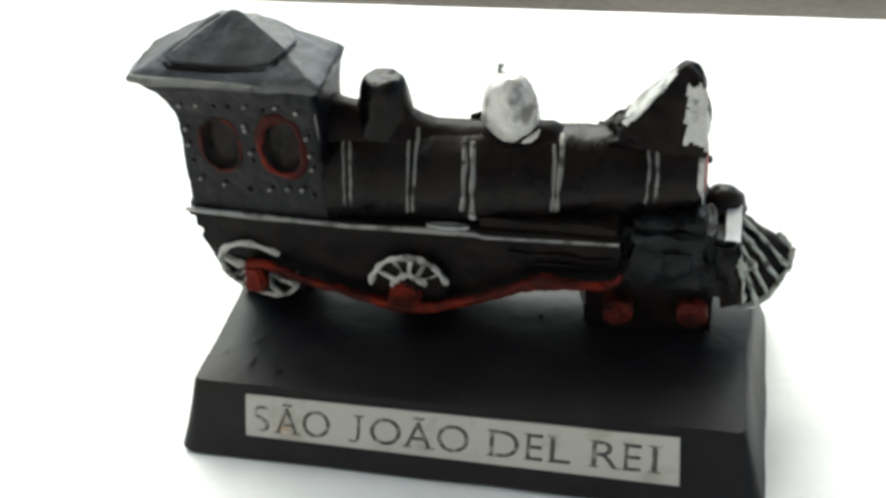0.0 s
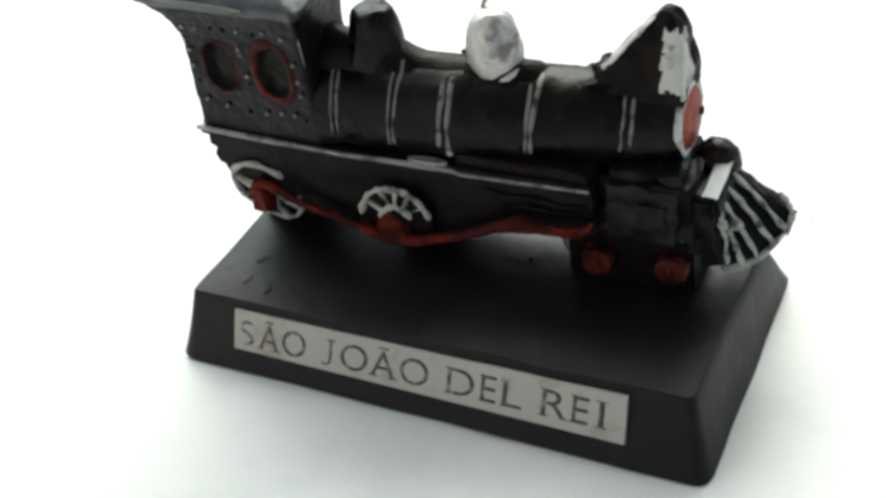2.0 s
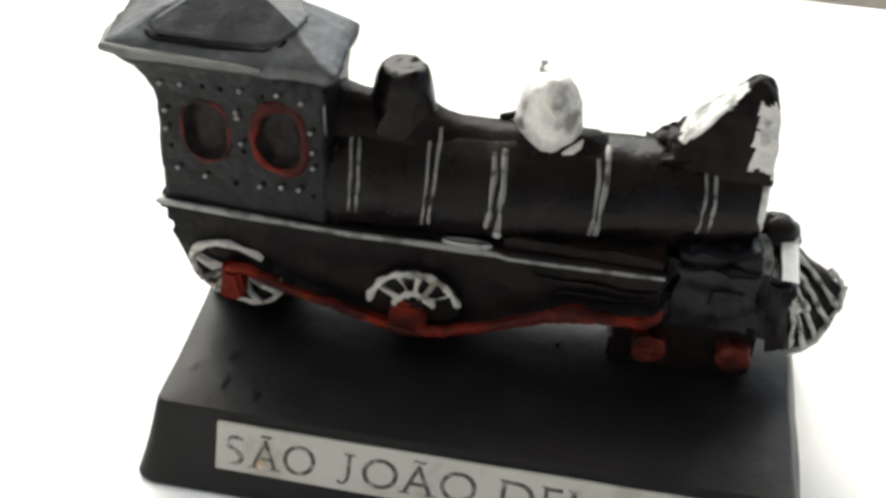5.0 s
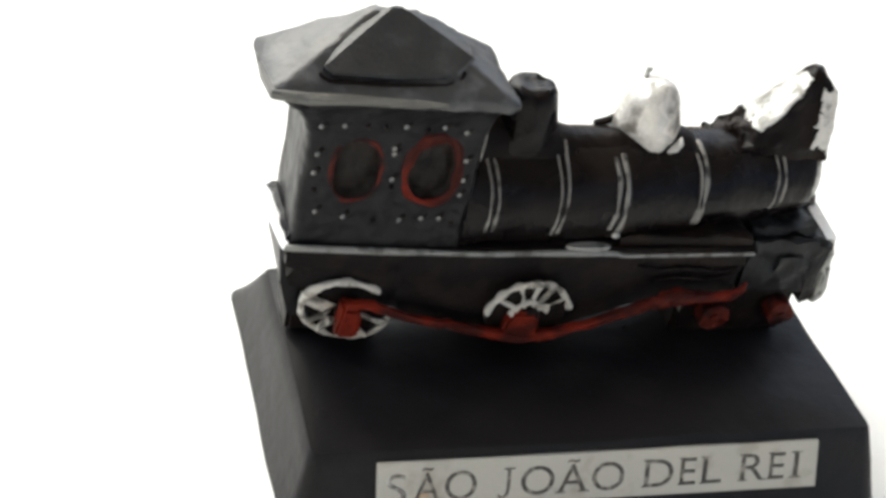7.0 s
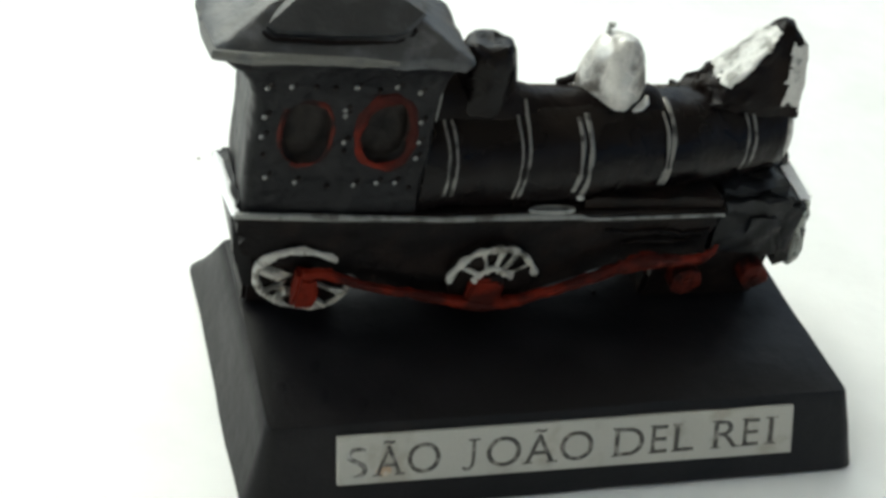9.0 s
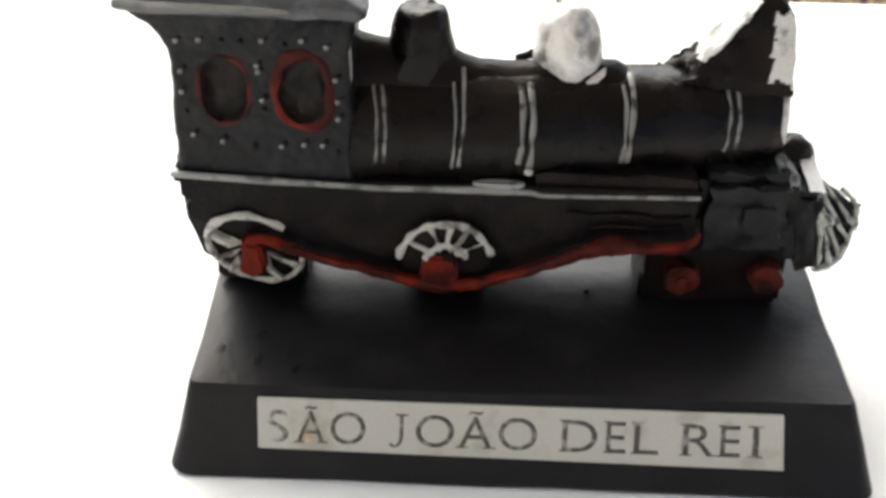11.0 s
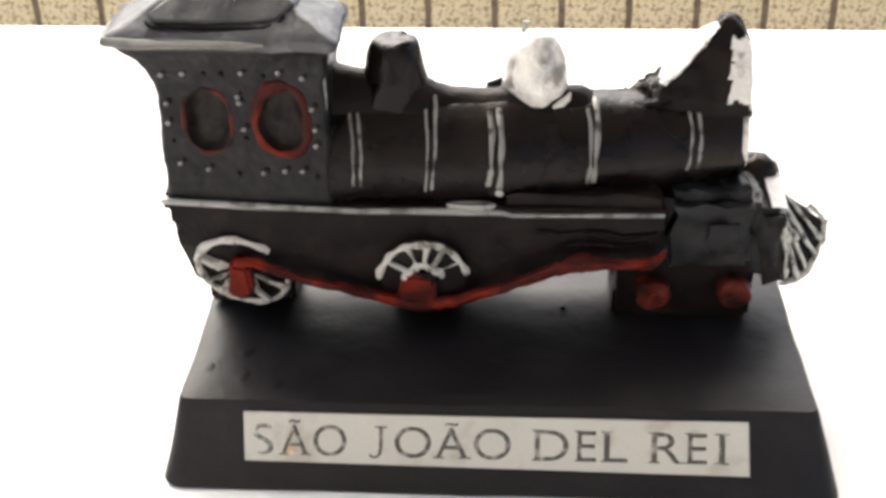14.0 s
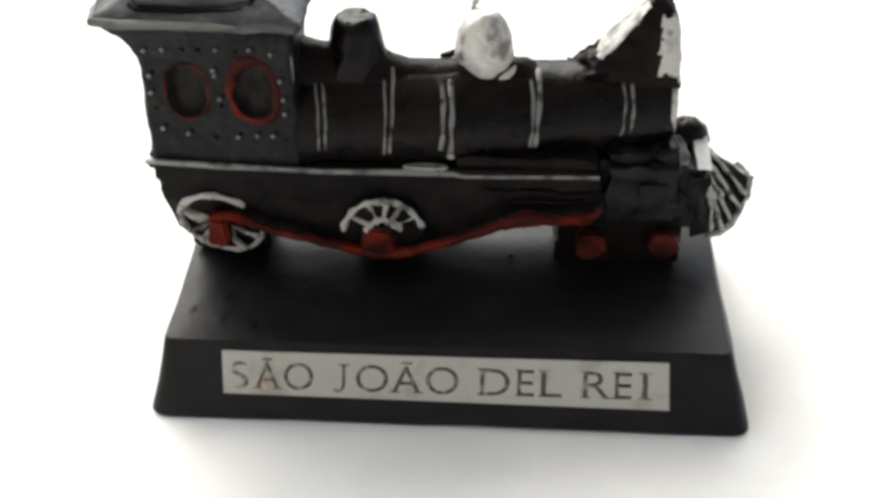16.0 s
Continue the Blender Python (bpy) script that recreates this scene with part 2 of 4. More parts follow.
wall_east = tagged(new("wall_east", mesh_of("wall_east", bm, CONCRETE, 0)), "unseen plain dull grey-brown side wall, added to block low sky on the right", "wall", kind="structure")

# unseen slab overhead, added to block sky and darken reflections in the base
bm = bmesh.new()
box(bm, -700, 2600, -2500, 1300, 1700, 1850, bevel=2)
ceiling = tagged(new("ceiling", mesh_of("ceiling", bm, PLASTER, 0)), "unseen plain plastered ceiling, added to hold back sky light and darken reflections", "ceiling", kind="structure")

PITCH, WALL_Y, JOINT_Z, JOINT_X = 113.2, 1900.0, -577.0, 201.5
bm = bmesh.new()
box(bm, -3500, 2600, WALL_Y, WALL_Y + 150, -750, 160, bevel=2)
wall_north = tagged(new("wall_north", mesh_of("wall_north", bm, GROUT, 0)), "low wall faced with rough tan tiles and brown joints", "wall", kind="structure")

# ---- the souvenir ----
loco = tagged(new("souvenir_locomotive"), "small black painted resin steam locomotive on a lettered tapered base", "souvenir")
loco.location = (0, 0.022, 0)

# base: a tapered block with a softly crowned top
low, top = [(-43.5, -2.0), (44.8, -2.6), (44.6, 45.6), (-45.1, 46.9)], [(-40.8, 2.5), (41.4, 2.6), (41.6, 38.8), (-41.6, 38.8)]
blend = lambda t: [(a[0] + (b[0] - a[0]) * t, a[1] + (b[1] - a[1]) * t) for a, b in zip(low, top)]
shrink = lambda k: [(-0.2 + (x + 0.2) * k, 20.6 + (y - 20.6) * k) for x, y in top]
bm = bmesh.new()
rings = [rounded(blend(0.05), 3.0, 0), rounded(blend(0.0), 3.0, 0.5), rounded(blend(0.06), 3.0, 1.1)]
rings += [rounded(blend(t), 3.0 - 1.8 * t, 11.2 * t) for t in (0.3, 0.55, 0.8, 0.965)]
crown = lambda p: (p[0], p[1], 11.2 + 1.35 * (1 - abs((p[0] + 0.2) / 41.6) ** 5) * (1 - abs((p[1] - 20.6) / 18.3) ** 2.5))
rings += [[crown(q) for q in rounded(shrink(k), 1.2 * k, 0)] for k in (0.993, 0.98, 0.95, 0.9, 0.82, 0.72, 0.6, 0.48, 0.36, 0.24, 0.12, 0.03)]
loft(bm, rings)
rough(bm, 0.3, 9, 3)
base = part("base", bm, RESIN, loco, "charcoal black tapered base", 32)

# nameplate on the sloping front
FACE_V, FACE_N = Vector((0, 0.455, 0.89)), Vector((0, -0.89, 0.455))
FACE_O = Vector((0.3, 0.35, 7.1)) + FACE_N * 0.25


def on_face(u, v, lift=0.0):
    return FACE_O + Vector((u, 0, 0)) + FACE_V * v + FACE_N * lift


bm = bmesh.new()
corners = [(-32.2, -2.95), (32.5, -3.6), (32.2, 3.3), (-32.4, 3.35)]
rings = [[on_face(u * k, v * k, h) for u, v in corners] for k, h in ((1, -0.5), (1, 0.18), (0.997, 0.25))]
loft(bm, rings)
plate = part("nameplate", bm, PLATE, loco, "worn off-white metal plate with black serif capitals", 0)

letters = (("S", -31.2, 2.7), ("Ã", -27.5, 3.5), ("O", -23.3, 4.3), ("J", -16.2, 2.5), ("O", -12.8, 4.7), ("Ã", -7.5, 4.1), ("O", -2.6, 4.7),
           ("D", 5.2, 4.3), ("E", 10.6, 2.4), ("L", 14.0, 3.0), ("R", 20.0, 3.8), ("E", 24.6, 2.4), ("I", 28.5, 0.75))
SERIFS = {"Ã": ((-0.1, 0, 0.38), (0.74, 0, 0.38)), "D": ((-0.09, 0, 0.35), (-0.09, 1, 0.35)), "L": ((-0.13, 0, 0.5), (-0.13, 1, 0.55)),
          "R": ((-0.1, 0, 0.42), (-0.1, 1, 0.35), (0.78, 0, 0.32)), "E": ((-0.15, 0, 0.45), (-0.15, 1, 0.45)), "I": ((-0.8, 0, 2.6), (-0.8, 1, 2.6))}
CAP = 4.0
for ch, left, wide in letters:
    if ch == "J":
        bm = bmesh.new()
        stroke = [(0.66, 1.0, 0.24), (0.66, 0.6, 0.24), (0.66, 0.3, 0.23), (0.6, 0.1, 0.2), (0.45, 0.0, 0.15), (0.26, -0.02, 0.13), (0.1, 0.06, 0.2)]
        strip = []
        for k, (u, v, w) in enumerate(stroke):
            du, dv = [(stroke[min(k + 1, 6)][i] - stroke[max(k - 1, 0)][i]) * (wide, CAP)[i] for i in (0, 1)]
            n = math.hypot(du, dv)
            c, o = (left + u * wide, v * CAP - CAP / 2 - 0.1), (-dv / n * w, du / n * w)
            strip.append([on_face(c[0] + e * o[0], c[1] + e * o[1], lift) for e, lift in ((1, 0.22), (-1, 0.22), (-1, 0.305), (1, 0.305))])
        loft(bm, strip)
        y = CAP / 2 - 0.1
        loft(bm, [[on_face(left + 0.35 * wide, y, k), on_face(left + wide, y, k), on_face(left + wide - 0.1, y - 0.22, k), on_face(left + 0.35 * wide + 0.1, y - 0.22, k)] for k in (0.22, 0.3)])
        part("letter", bm, INK, plate, smooth=0)
        continue
    text = bpy.data.curves.new("letter", "FONT")
    text.body, text.size, text.offset = ch, 1.0, -0.002
    holder = bpy.data.objects.new("letter", text)
    flat = holder.to_mesh()
    bm = bmesh.new()
    bm.from_mesh(flat)
    holder.to_mesh_clear()
    bpy.data.objects.remove(holder)
    xs = [v.co.x for v in bm.verts]
    cap_top = 0.69
    x0, x1 = min(xs), max(xs)
    tall = bmesh.ops.extrude_face_region(bm, geom=bm.faces[:])["geom"]
    lifted = {v for v in tall if isinstance(v, bmesh.types.BMVert)}
    for v in bm.verts:
        u, h = (v.co.x - x0) / (x1 - x0) * wide, v.co.y / cap_top * CAP
        h = h if h < CAP else CAP + 0.65 * (h - CAP)
        v.co = on_face(left + u, h - CAP / 2 - 0.1, 0.3 if v in lifted else 0.22)
    for sx, at, sw in SERIFS.get(ch, ()):
        a, b, y = left + sx * wide, left + (sx + sw) * wide, at * CAP - CAP / 2 - 0.1
        h = 0.22 if at == 0 else -0.22
        bar = [[on_face(a, y, k), on_face(b, y, k), on_face(b - 0.1, y + h, k), on_face(a + 0.1, y + h, k)] for k in (0.22, 0.305)]
        loft(bm, bar)
    if left < -30:
        worn = [f for f in bm.faces if (f.calc_center_median() - FACE_O).dot(FACE_V) < -0.5 and f.calc_center_median().x < FACE_O.x + left + 0.5 * wide]
        bmesh.ops.delete(bm, geom=worn, context="FACES")
    part("letter", bm, FADED if left < -30 else INK, plate, smooth=0)
bm = bmesh.new()
loft(bm, [[on_face(-26.4 + r * 1.1 * math.cos(t), -1.45 + r * 0.8 * math.sin(t) , h) for t in (2 * math.pi * k / 16 for k in range(16))] for r, h in ((1, 0.24), (0.9, 0.265))])
part("rust_stain", bm, STAIN, plate, "brown rust stain")

# boiler, lying along x
AX_X = (-22, 0, 12.6, 26, 33)
AX_Y, AX_Z, AX_R = (26.7, 27.2, 28.3, 30.0, 30.8), (35.6, 35.6, 35.6, 36.0, 36.6), (8.4, 8.3, 7.7, 6.7, 6.1)


def around(x, deg, f=1.0, lift=0.0):
    """A point on the boiler, which narrows towards the front; degrees up from the side that faces -y."""
    y, z, r = (float(np.interp(x, AX_X, v)) for v in (AX_Y, AX_Z, AX_R))
    r = r * f + lift
    return Vector((x, y - r * math.cos(radians(deg)), z + r * math.sin(radians(deg))))


HUMP_X = (-21.4, -18.9, -15, -11, -9.5, -8.0, -6, -3.2, 0.4, 2.5, 8.5, 11.2, 12.2, 12.8)
HUMP_F = (1.5, 1.42, 1.36, 1.34, 1.28, 1.16, 1.08, 1.06, 1.06, 1.11, 1.15, 1.14, 1.06, 0.97)


def hump_at(x, deg):
    """How far the rough fillets along the top swell the barrel there."""
    return 0.85 + (float(np.interp(x, HUMP_X, HUMP_F)) - 0.85) * max(0.0, math.sin(math.pi * min(max(deg - 52, 0), 76) / 76)) ** 1.2


bm = bmesh.new()
xs = [-21.6 + 54.0 * i / 80 for i in range(81)]
rings = [[around(x, 360 * k / 48, 1 if x < 32 else 0.97) for k in range(48)] for x in xs]
rings += [[around(33.0, 360 * k / 48, f) for k in range(48)] for f in (0.93, 0.5, 0.06)]
loft(bm, rings)
rough(bm, 0.26, 5, 1)
rough(bm, 0.08, 1.3, 31)
boiler = part("boiler", bm, GLOSS, loco, "glossy black barrel with silver bands")
for x, a0, a1, w, lean in ((-18.6, -9, 60, 0.22, 0.4), (-17.6, -9, 60, 0.26, 0.4), (-9.0, -14, 64, 0.19, 0.0), (-8.0, -12, 76, 0.23, -0.3), (-0.7, -8, 62, 0.4, 0.0),
                          (0.55, -12, 66, 0.42, 0.1), (12.1, -11, 66, 0.3, 0.0), (12.9, -11, 84, 0.38, -0.3), (25.3, -9, 62, 0.22, -0.1), (26.5, -9, 68, 0.27, 0.2)):
    bm = bmesh.new()
    steps = 24
    pts = [around(x + lean * (0.5 - k / steps) + 0.4 * math.sin(math.pi * k / steps) - 0.2 + 0.05 * math.sin(k * 0.5 + 2 * x), a0 + (a1 - a0) * k / steps, max(1.0, hump_at(x, a0 + (a1 - a0) * k / steps) + 0.012), 0.02) for k in range(steps + 1)]
    tube(bm, pts, [w * (1.0 + 0.09 * math.sin(0.6 * k + 3 * x)) for k in range(steps + 1)], 8, 0.45)
    rough(bm, 0.05, 1.1, x)
    part("band", bm, BAND, boiler, "hand-painted silver band")
bm = bmesh.new()
bmesh.ops.create_uvsphere(bm, u_segments=10, v_segments=7, radius=0.62)
bmesh.ops.scale(bm, vec=(1.0, 0.5, 0.8), verts=bm.verts)
bmesh.ops.translate(bm, vec=around(0.5, -17, 1, 0.1), verts=bm.verts)
rough(bm, 0.15, 0.8, 4)
part("paint_drop", bm, SILVER, boiler, "silver paint drop")
bm = bmesh.new()
disc = lambda x, r: [(x, 30.6 + r * math.cos(t), 37.0 + r * math.sin(t)) for t in (2 * math.pi * k / 32 for k in range(32))]
loft(bm, [disc(32.3, 5.7), disc(32.9, 5.7), disc(33.2, 5.4), disc(33.2, 4.7), disc(33.0, 4.5)])
part("smokebox_ring", bm, WHITE, boiler, "white painted ring")
bm = bmesh.new()
loft(bm, [disc(32.6, 4.6), disc(33.2, 4.5), disc(33.5, 3.0), disc(33.6, 0.4)])
rough(bm, 0.2, 3, 8)
part("smokebox_door", bm, RED_DOOR, boiler, "red painted round door")
bm = bmesh.new()
tube(bm, [(33.2, 33.4, 36.6), (34.0, 33.6, 36.6)], [0.8, 0.6], 8)
part("door_knob", bm, BLACK, boiler)
bm = bmesh.new()
bmesh.ops.create_uvsphere(bm, u_segments=10, v_segments=6, radius=0.55)
bmesh.ops.translate(bm, vec=around(-10.3, 76, 1, 1.0), verts=bm.verts)
part("rivet", bm, WHITE, boiler)

# domes and stack
bm = bmesh.new()
circ = lambda cx, cy, r, z, lean=0.0, n=36: [(cx + r * math.cos(t), cy + r * math.sin(t), z + lean * r * math.sin(t)) for t in (2 * math.pi * k / n for k in range(n))]
profile = ((6.3, 39), (5.5, 41.5), (4.8, 43.4), (4.3, 45), (4.0, 46.5), (3.8, 48), (3.55, 49.7), (3.2, 50.9), (2.8, 51.5), (2.4, 51.7), (1.6, 51.55), (0.8, 51.35), (0.2, 51.2))
loft(bm, [circ(-13.4 + 0.05 * (z - 45) / 6, 26.8, r, z, 0.04) for r, z in profile])
for v in bm.verts:
    if v.co.z < 46 and v.co.y < 26.8:
        v.co.y = 26.8 - (26.8 - v.co.y) * float(np.interp(v.co.z, (39, 42, 46), (0.55, 0.76, 1.0)))
    if v.co.z < 47 and v.co.x < -14:
        v.co.x -= 0.16 * (47 - v.co.z)
rough(bm, 0.5, 3.0, 5)
rough(bm, 0.22, 1.0, 15)
sand = part("sand_dome", bm, GLOSS, loco, "squat black dented dome with a pitted flat top")
bm = bmesh.new()
bmesh.ops.create_uvsphere(bm, u_segments=10, v_segments=7, radius=0.75)
bmesh.ops.scale(bm, vec=(1.1, 0.9, 0.4), verts=bm.verts)
bmesh.ops.translate(bm, vec=(-12.7, 26.0, 51.45), verts=bm.verts)
rough(bm, 0.2, 0.9, 71)
part("pit", bm, BLACK, sand, "small dark pit in the top")
bm = bmesh.new()
for x, y, z, r in ((-19.4, 27.0, 43.0, 2.2), (-18.2, 27.4, 44.3, 1.7), (-20.4, 28.0, 44.6, 1.5)):
    lump = bmesh.ops.create_uvsphere(bm, u_segments=14, v_segments=10, radius=r)["verts"]
    bmesh.ops.translate(bm, vec=(x, y, z), verts=lump)
rough(bm, 0.5, 1.5, 72)
part("fillet", bm, BLACK, loco, "lumpy black fillet between cab and dome")
bm = bmesh.new()
profile = ((3.7, 39), (4.1, 42), (4.25, 44.5), (4.15, 46.5), (3.85, 48.4), (3.3, 50.0), (2.5, 51.0), (1.5, 51.55), (0.6, 51.7), (0.1, 51.7))
loft(bm, [circ(4.95, 28.7, r, z, -0.05) for r, z in profile])
bmesh.ops.subdivide_edges(bm, edges=bm.edges[:], cuts=1, use_grid_fill=True)
rough(bm, 0.45, 3.4, 2)
rough(bm, 0.22, 1.1, 22)
dome = part("steam_dome", bm, DOME, loco, "lumpy silver-white painted dome with grey smears", 60)
bm = bmesh.new()
tube(bm, [(3.6, 29.6, 50.6), (3.3, 29.9, 51.8), (3.5, 30.1, 52.5), (4.1, 30.2, 52.6)], [0.3, 0.35, 0.5, 0.2], 6)
part("finial", bm, DIRTY, dome, "small dirty white knob")
bm = bmesh.new()
tube(bm, [(-1.4, 31.0, 43.3), (0.2, 30.8, 43.9), (1.2, 30.6, 44.5), (2.2, 30.2, 45.4)], [0.4, 0.55, 0.6, 0.7], 7)
rough(bm, 0.2, 1.2, 61)
part("fillet", bm, BLACK, loco)
bm = bmesh.new()
tube(bm, [(7.2, 25.0, 42.9), (8.2, 25.4, 43.2), (9.0, 25.8, 43.8), (9.5, 26.4, 44.4)], [0.5, 0.85, 0.7, 0.15], 8, 0.5)
rough(bm, 0.3, 1.0, 62)
part("paint_flake", bm, DOME, dome, "white paint run")
bm = bmesh.new()
hump = lambda x: [around(x, a, hump_at(x, a)) for a in range(52, 129, 4)] + [around(x, a, 0.8) for a in (122, 100, 80, 58)]
rings = [hump(x) for x in (1.5, 2.5, 4, 6, 8.5, 10, 11.2, 12.2, 12.8)]
loft(bm, rings)
rough(bm, 0.15, 2, 4)
part("dome_saddle", bm, BLACK, loco)
bm = bmesh.new()
rings = [hump(x) for x in (-21.4, -18.9, -17, -15, -13, -11, -10.2, -9.5, -8.7, -8.0, -7, -6, -4.5, -3.2, -1.5, 0.4, 1.5, 2.5)]
loft(bm, rings)
rough(bm, 0.15, 2, 24)
part("dome_saddle", bm, BLACK, loco)
bm = bmesh.new()
levels = (41.0, 42.5, 44.5, 47.0, 49.5, 51.5, 52.7, 53.3)
rear, fore = (17.6, 18.8, 21.0, 23.3, 25.6, 27.5, 28.6, 29.3), (33.3, 33.4, 33.4, 33.1, 32.7, 32.2, 31.5, 30.8)
near, away = (26.3, 26.5, 26.8, 27.5, 28.4, 29.2, 29.9, 30.4), (34.2, 34.2, 34.1, 33.9, 33.5, 33.0, 32.6, 32.1)
at = lambda z, row: float(np.interp(z, levels, row))
loft(bm, [rounded(rect(at(z, rear), at(z, fore), at(z, near), at(z, away)), 0.5, z, 3, 16) for z in np.linspace(41.0, 53.3, 44)])
rough(bm, 0.5, 3.0, 7)
rough(bm, 0.14, 0.9, 8)
for v in bm.verts:
    foot = min(1.0, max(0.0, (46.5 - v.co.z) / 3)) * min(1.0, max(0.0, (25.5 - v.co.x) / 3))
    v.co += foot * 1.3 * noise.noise_vector(v.co / 1.3 + Vector((3, 0, 0)))
    patch = v.co.y < 30.5 and v.co.x > 29.9 and 43.0 < v.co.z < 51.4
    v.co.y -= 0.35 * patch
bm.normal_update()
for f in bm.faces:
    c = f.calc_center_median()
    w = noise.noise(c / 1.6) + 0.3 * noise.noise(c / 0.7)
    slope = c.x < at(c.z, rear) + 0.4 + 0.2 * w and 45.2 + 0.8 * w < c.z < 52.3 + 0.4 * w
    side = c.y < 31 and c.x + 0.7 * w > 30.0 and 42.8 < c.z + 0.9 * w < 51.2
    f.material_index = 1 if slope or side else 0
stack = part("smokestack", bm, BLACK, loco, "ragged black wedge-shaped stack with flaking white paint", 60)
stack.data.materials.append(WHITE)

# cab
bm = bmesh.new()
shape = ((30.8, -43.4, -21.2, 18.9, 31.4), (34, -43.3, -21.3, 18.8, 31.3), (40, -43.2, -21.3, 18.7, 31.2), (46, -43.1, -21.3, 18.7, 31.2), (48.5, -43.3, -21.3, 18.6, 31.2),
         (50.5, -44.0, -21.1, 18.2, 31.2), (52.2, -45.3, -20.7, 17.7, 31.0), (53.4, -46.7, -20.2, 17.2, 30.9), (54.2, -47.6, -19.7, 16.9, 30.8))
levels = np.linspace(30.8, 54.2, 20)
column = lambda i, z: float(np.interp(z, [row[0] for row in shape], [row[i] for row in shape]))
loft(bm, [rounded(rect(column(1, z), column(2, z), column(3, z) + 1.8, column(4, z)), 0.3, z, 3, 18) for z in levels])
rough(bm, 0.22, 4, 6)
rough(bm, 0.13, 1.3, 36)
cab = part("cab", bm, CAB_PAINT, loco, "black cab with two red-ringed round windows and rivets", 50)
WINDOWS = ((-36.75, 43.45, 3.1, 4.4, 0.46), (-27.2, 43.55, 3.3, 4.8, 0.72))


def reach(x, z, window):
    """How far a point lies from a window's middle, 1 on its squarish rim."""
    cx, cz, rx, rz, _ = window
    return (abs((x - cx) / rx) ** 2.5 + abs((z - cz) / rz) ** 2.5) ** 0.4


def rim_at(window, t, k=1.0):
    cx, cz, rx, rz, _ = window
    d = (abs(math.cos(t)) ** 2.5 + abs(math.sin(t)) ** 2.5) ** -0.4 * k * (1 + 0.025 * math.sin(3 * t + cx))
    return cx + rx * d * math.cos(t), cz + rz * d * math.sin(t)


# the near wall of the cab, with its two sunken windows
bm = bmesh.new()
wide, tall = 76, 80
grid = []
for k in range(tall + 1):
    z = 30.8 + 23.4 * k / tall
    x0, x1, y0 = column(1, z) - 0.03, column(2, z) + 0.03, column(3, z)
    row = []
    for i in range(wide + 1):
        x = x0 + (x1 - x0) * i / wide
        d = min(1.0, max(0.0, min(x - x0, x1 - x) / 0.8))
        row.append(bm.verts.new((x, y0 + 0.8 * (1 - math.sqrt(1 - (1 - d) ** 2)), z)))
    grid.append(row)
for lower, upper in zip(grid, grid[1:]):
    for i in range(wide):
        quad = (lower[i], lower[i + 1], upper[i + 1], upper[i])
        c = sum((v.co for v in quad), Vector()) / 4
        if min(reach(c.x, c.z, win) for win in WINDOWS) > 0.97:
            bm.faces.new(quad)
for row in ([r[0] for r in grid], [r[-1] for r in grid]):
    deep = [bm.verts.new((v.co.x, column(3, v.co.z) + 2.0, v.co.z)) for v in row]
    for a, b, c, d in zip(row, row[1:], deep[1:], deep):
        bm.faces.new((a, b, c, d))
bmesh.ops.delete(bm, geom=[v for v in bm.verts if not v.link_faces], context="VERTS")
rough(bm, 0.22, 4, 6)
rough(bm, 0.13, 1.3, 36)
part("near_wall", bm, CAB_PAINT, cab, "", 50)
for win in WINDOWS:
    x, z, rx, rz, w = win
    y = column(3, z)
    turn = [2 * math.pi * k / 40 for k in range(40)]
    bm = bmesh.new()
    rings = []
    for n, t in enumerate(turn):
        px_, pz_ = rim_at(win, t)
        out = Vector((px_ - x, 0, pz_ - z)).normalized()
        thick = w * (0.58 + (0.9 * max(0, math.cos(t - 1.9)) ** 2 + 0.35 * max(0, math.cos(t + 0.5)) if w > 0.6 else 0.3 * max(0, math.cos(t - 2.2))) + 0.12 * math.sin(0.9 * n + x))
        rings.append([Vector((px_, y - 0.03, pz_)) + thick * (math.cos(a) * out + 0.42 * math.sin(a) * Vector((0, 1, 0))) for a in (2 * math.pi * j / 8 for j in range(8))])
    loft(bm, rings + [rings[0]], cap=False)
    bmesh.ops.remove_doubles(bm, verts=bm.verts, dist=0.001)
    rough(bm, 0.2, 1.6, x)
    part("window_ring", bm, RED if w > 0.6 else RED_DULL, cab, "red painted window ring, uneven and worn")
    bm = bmesh.new()
    bowl = ((1.0, 0.1), (0.95, 0.5), (0.9, 1.0), (0.82, 1.3), (0.6, 1.15), (0.4, 1.0), (0.2, 1.0), (0.03, 1.05))
    loft(bm, [[(a, y + depth, b) for a, b in (rim_at(win, t, k) for t in turn)] for k, depth in bowl], cap=False)
    rough(bm, 0.35, 1.5, x + 2, (0.5, 1, 0.5))
    part("window", bm, RECESS, cab, "sunken blind window with a lumpy dark floor")
bm = bmesh.new()
bmesh.ops.create_uvsphere(bm, u_segments=8, v_segments=6, radius=0.38)
white_rivet = mesh_of("rivet", bm, SILVER)
bm = bmesh.new()
bmesh.ops.create_uvsphere(bm, u_segments=8, v_segments=6, radius=0.42)
dark_rivet = mesh_of("rivet", bm, BLACK)
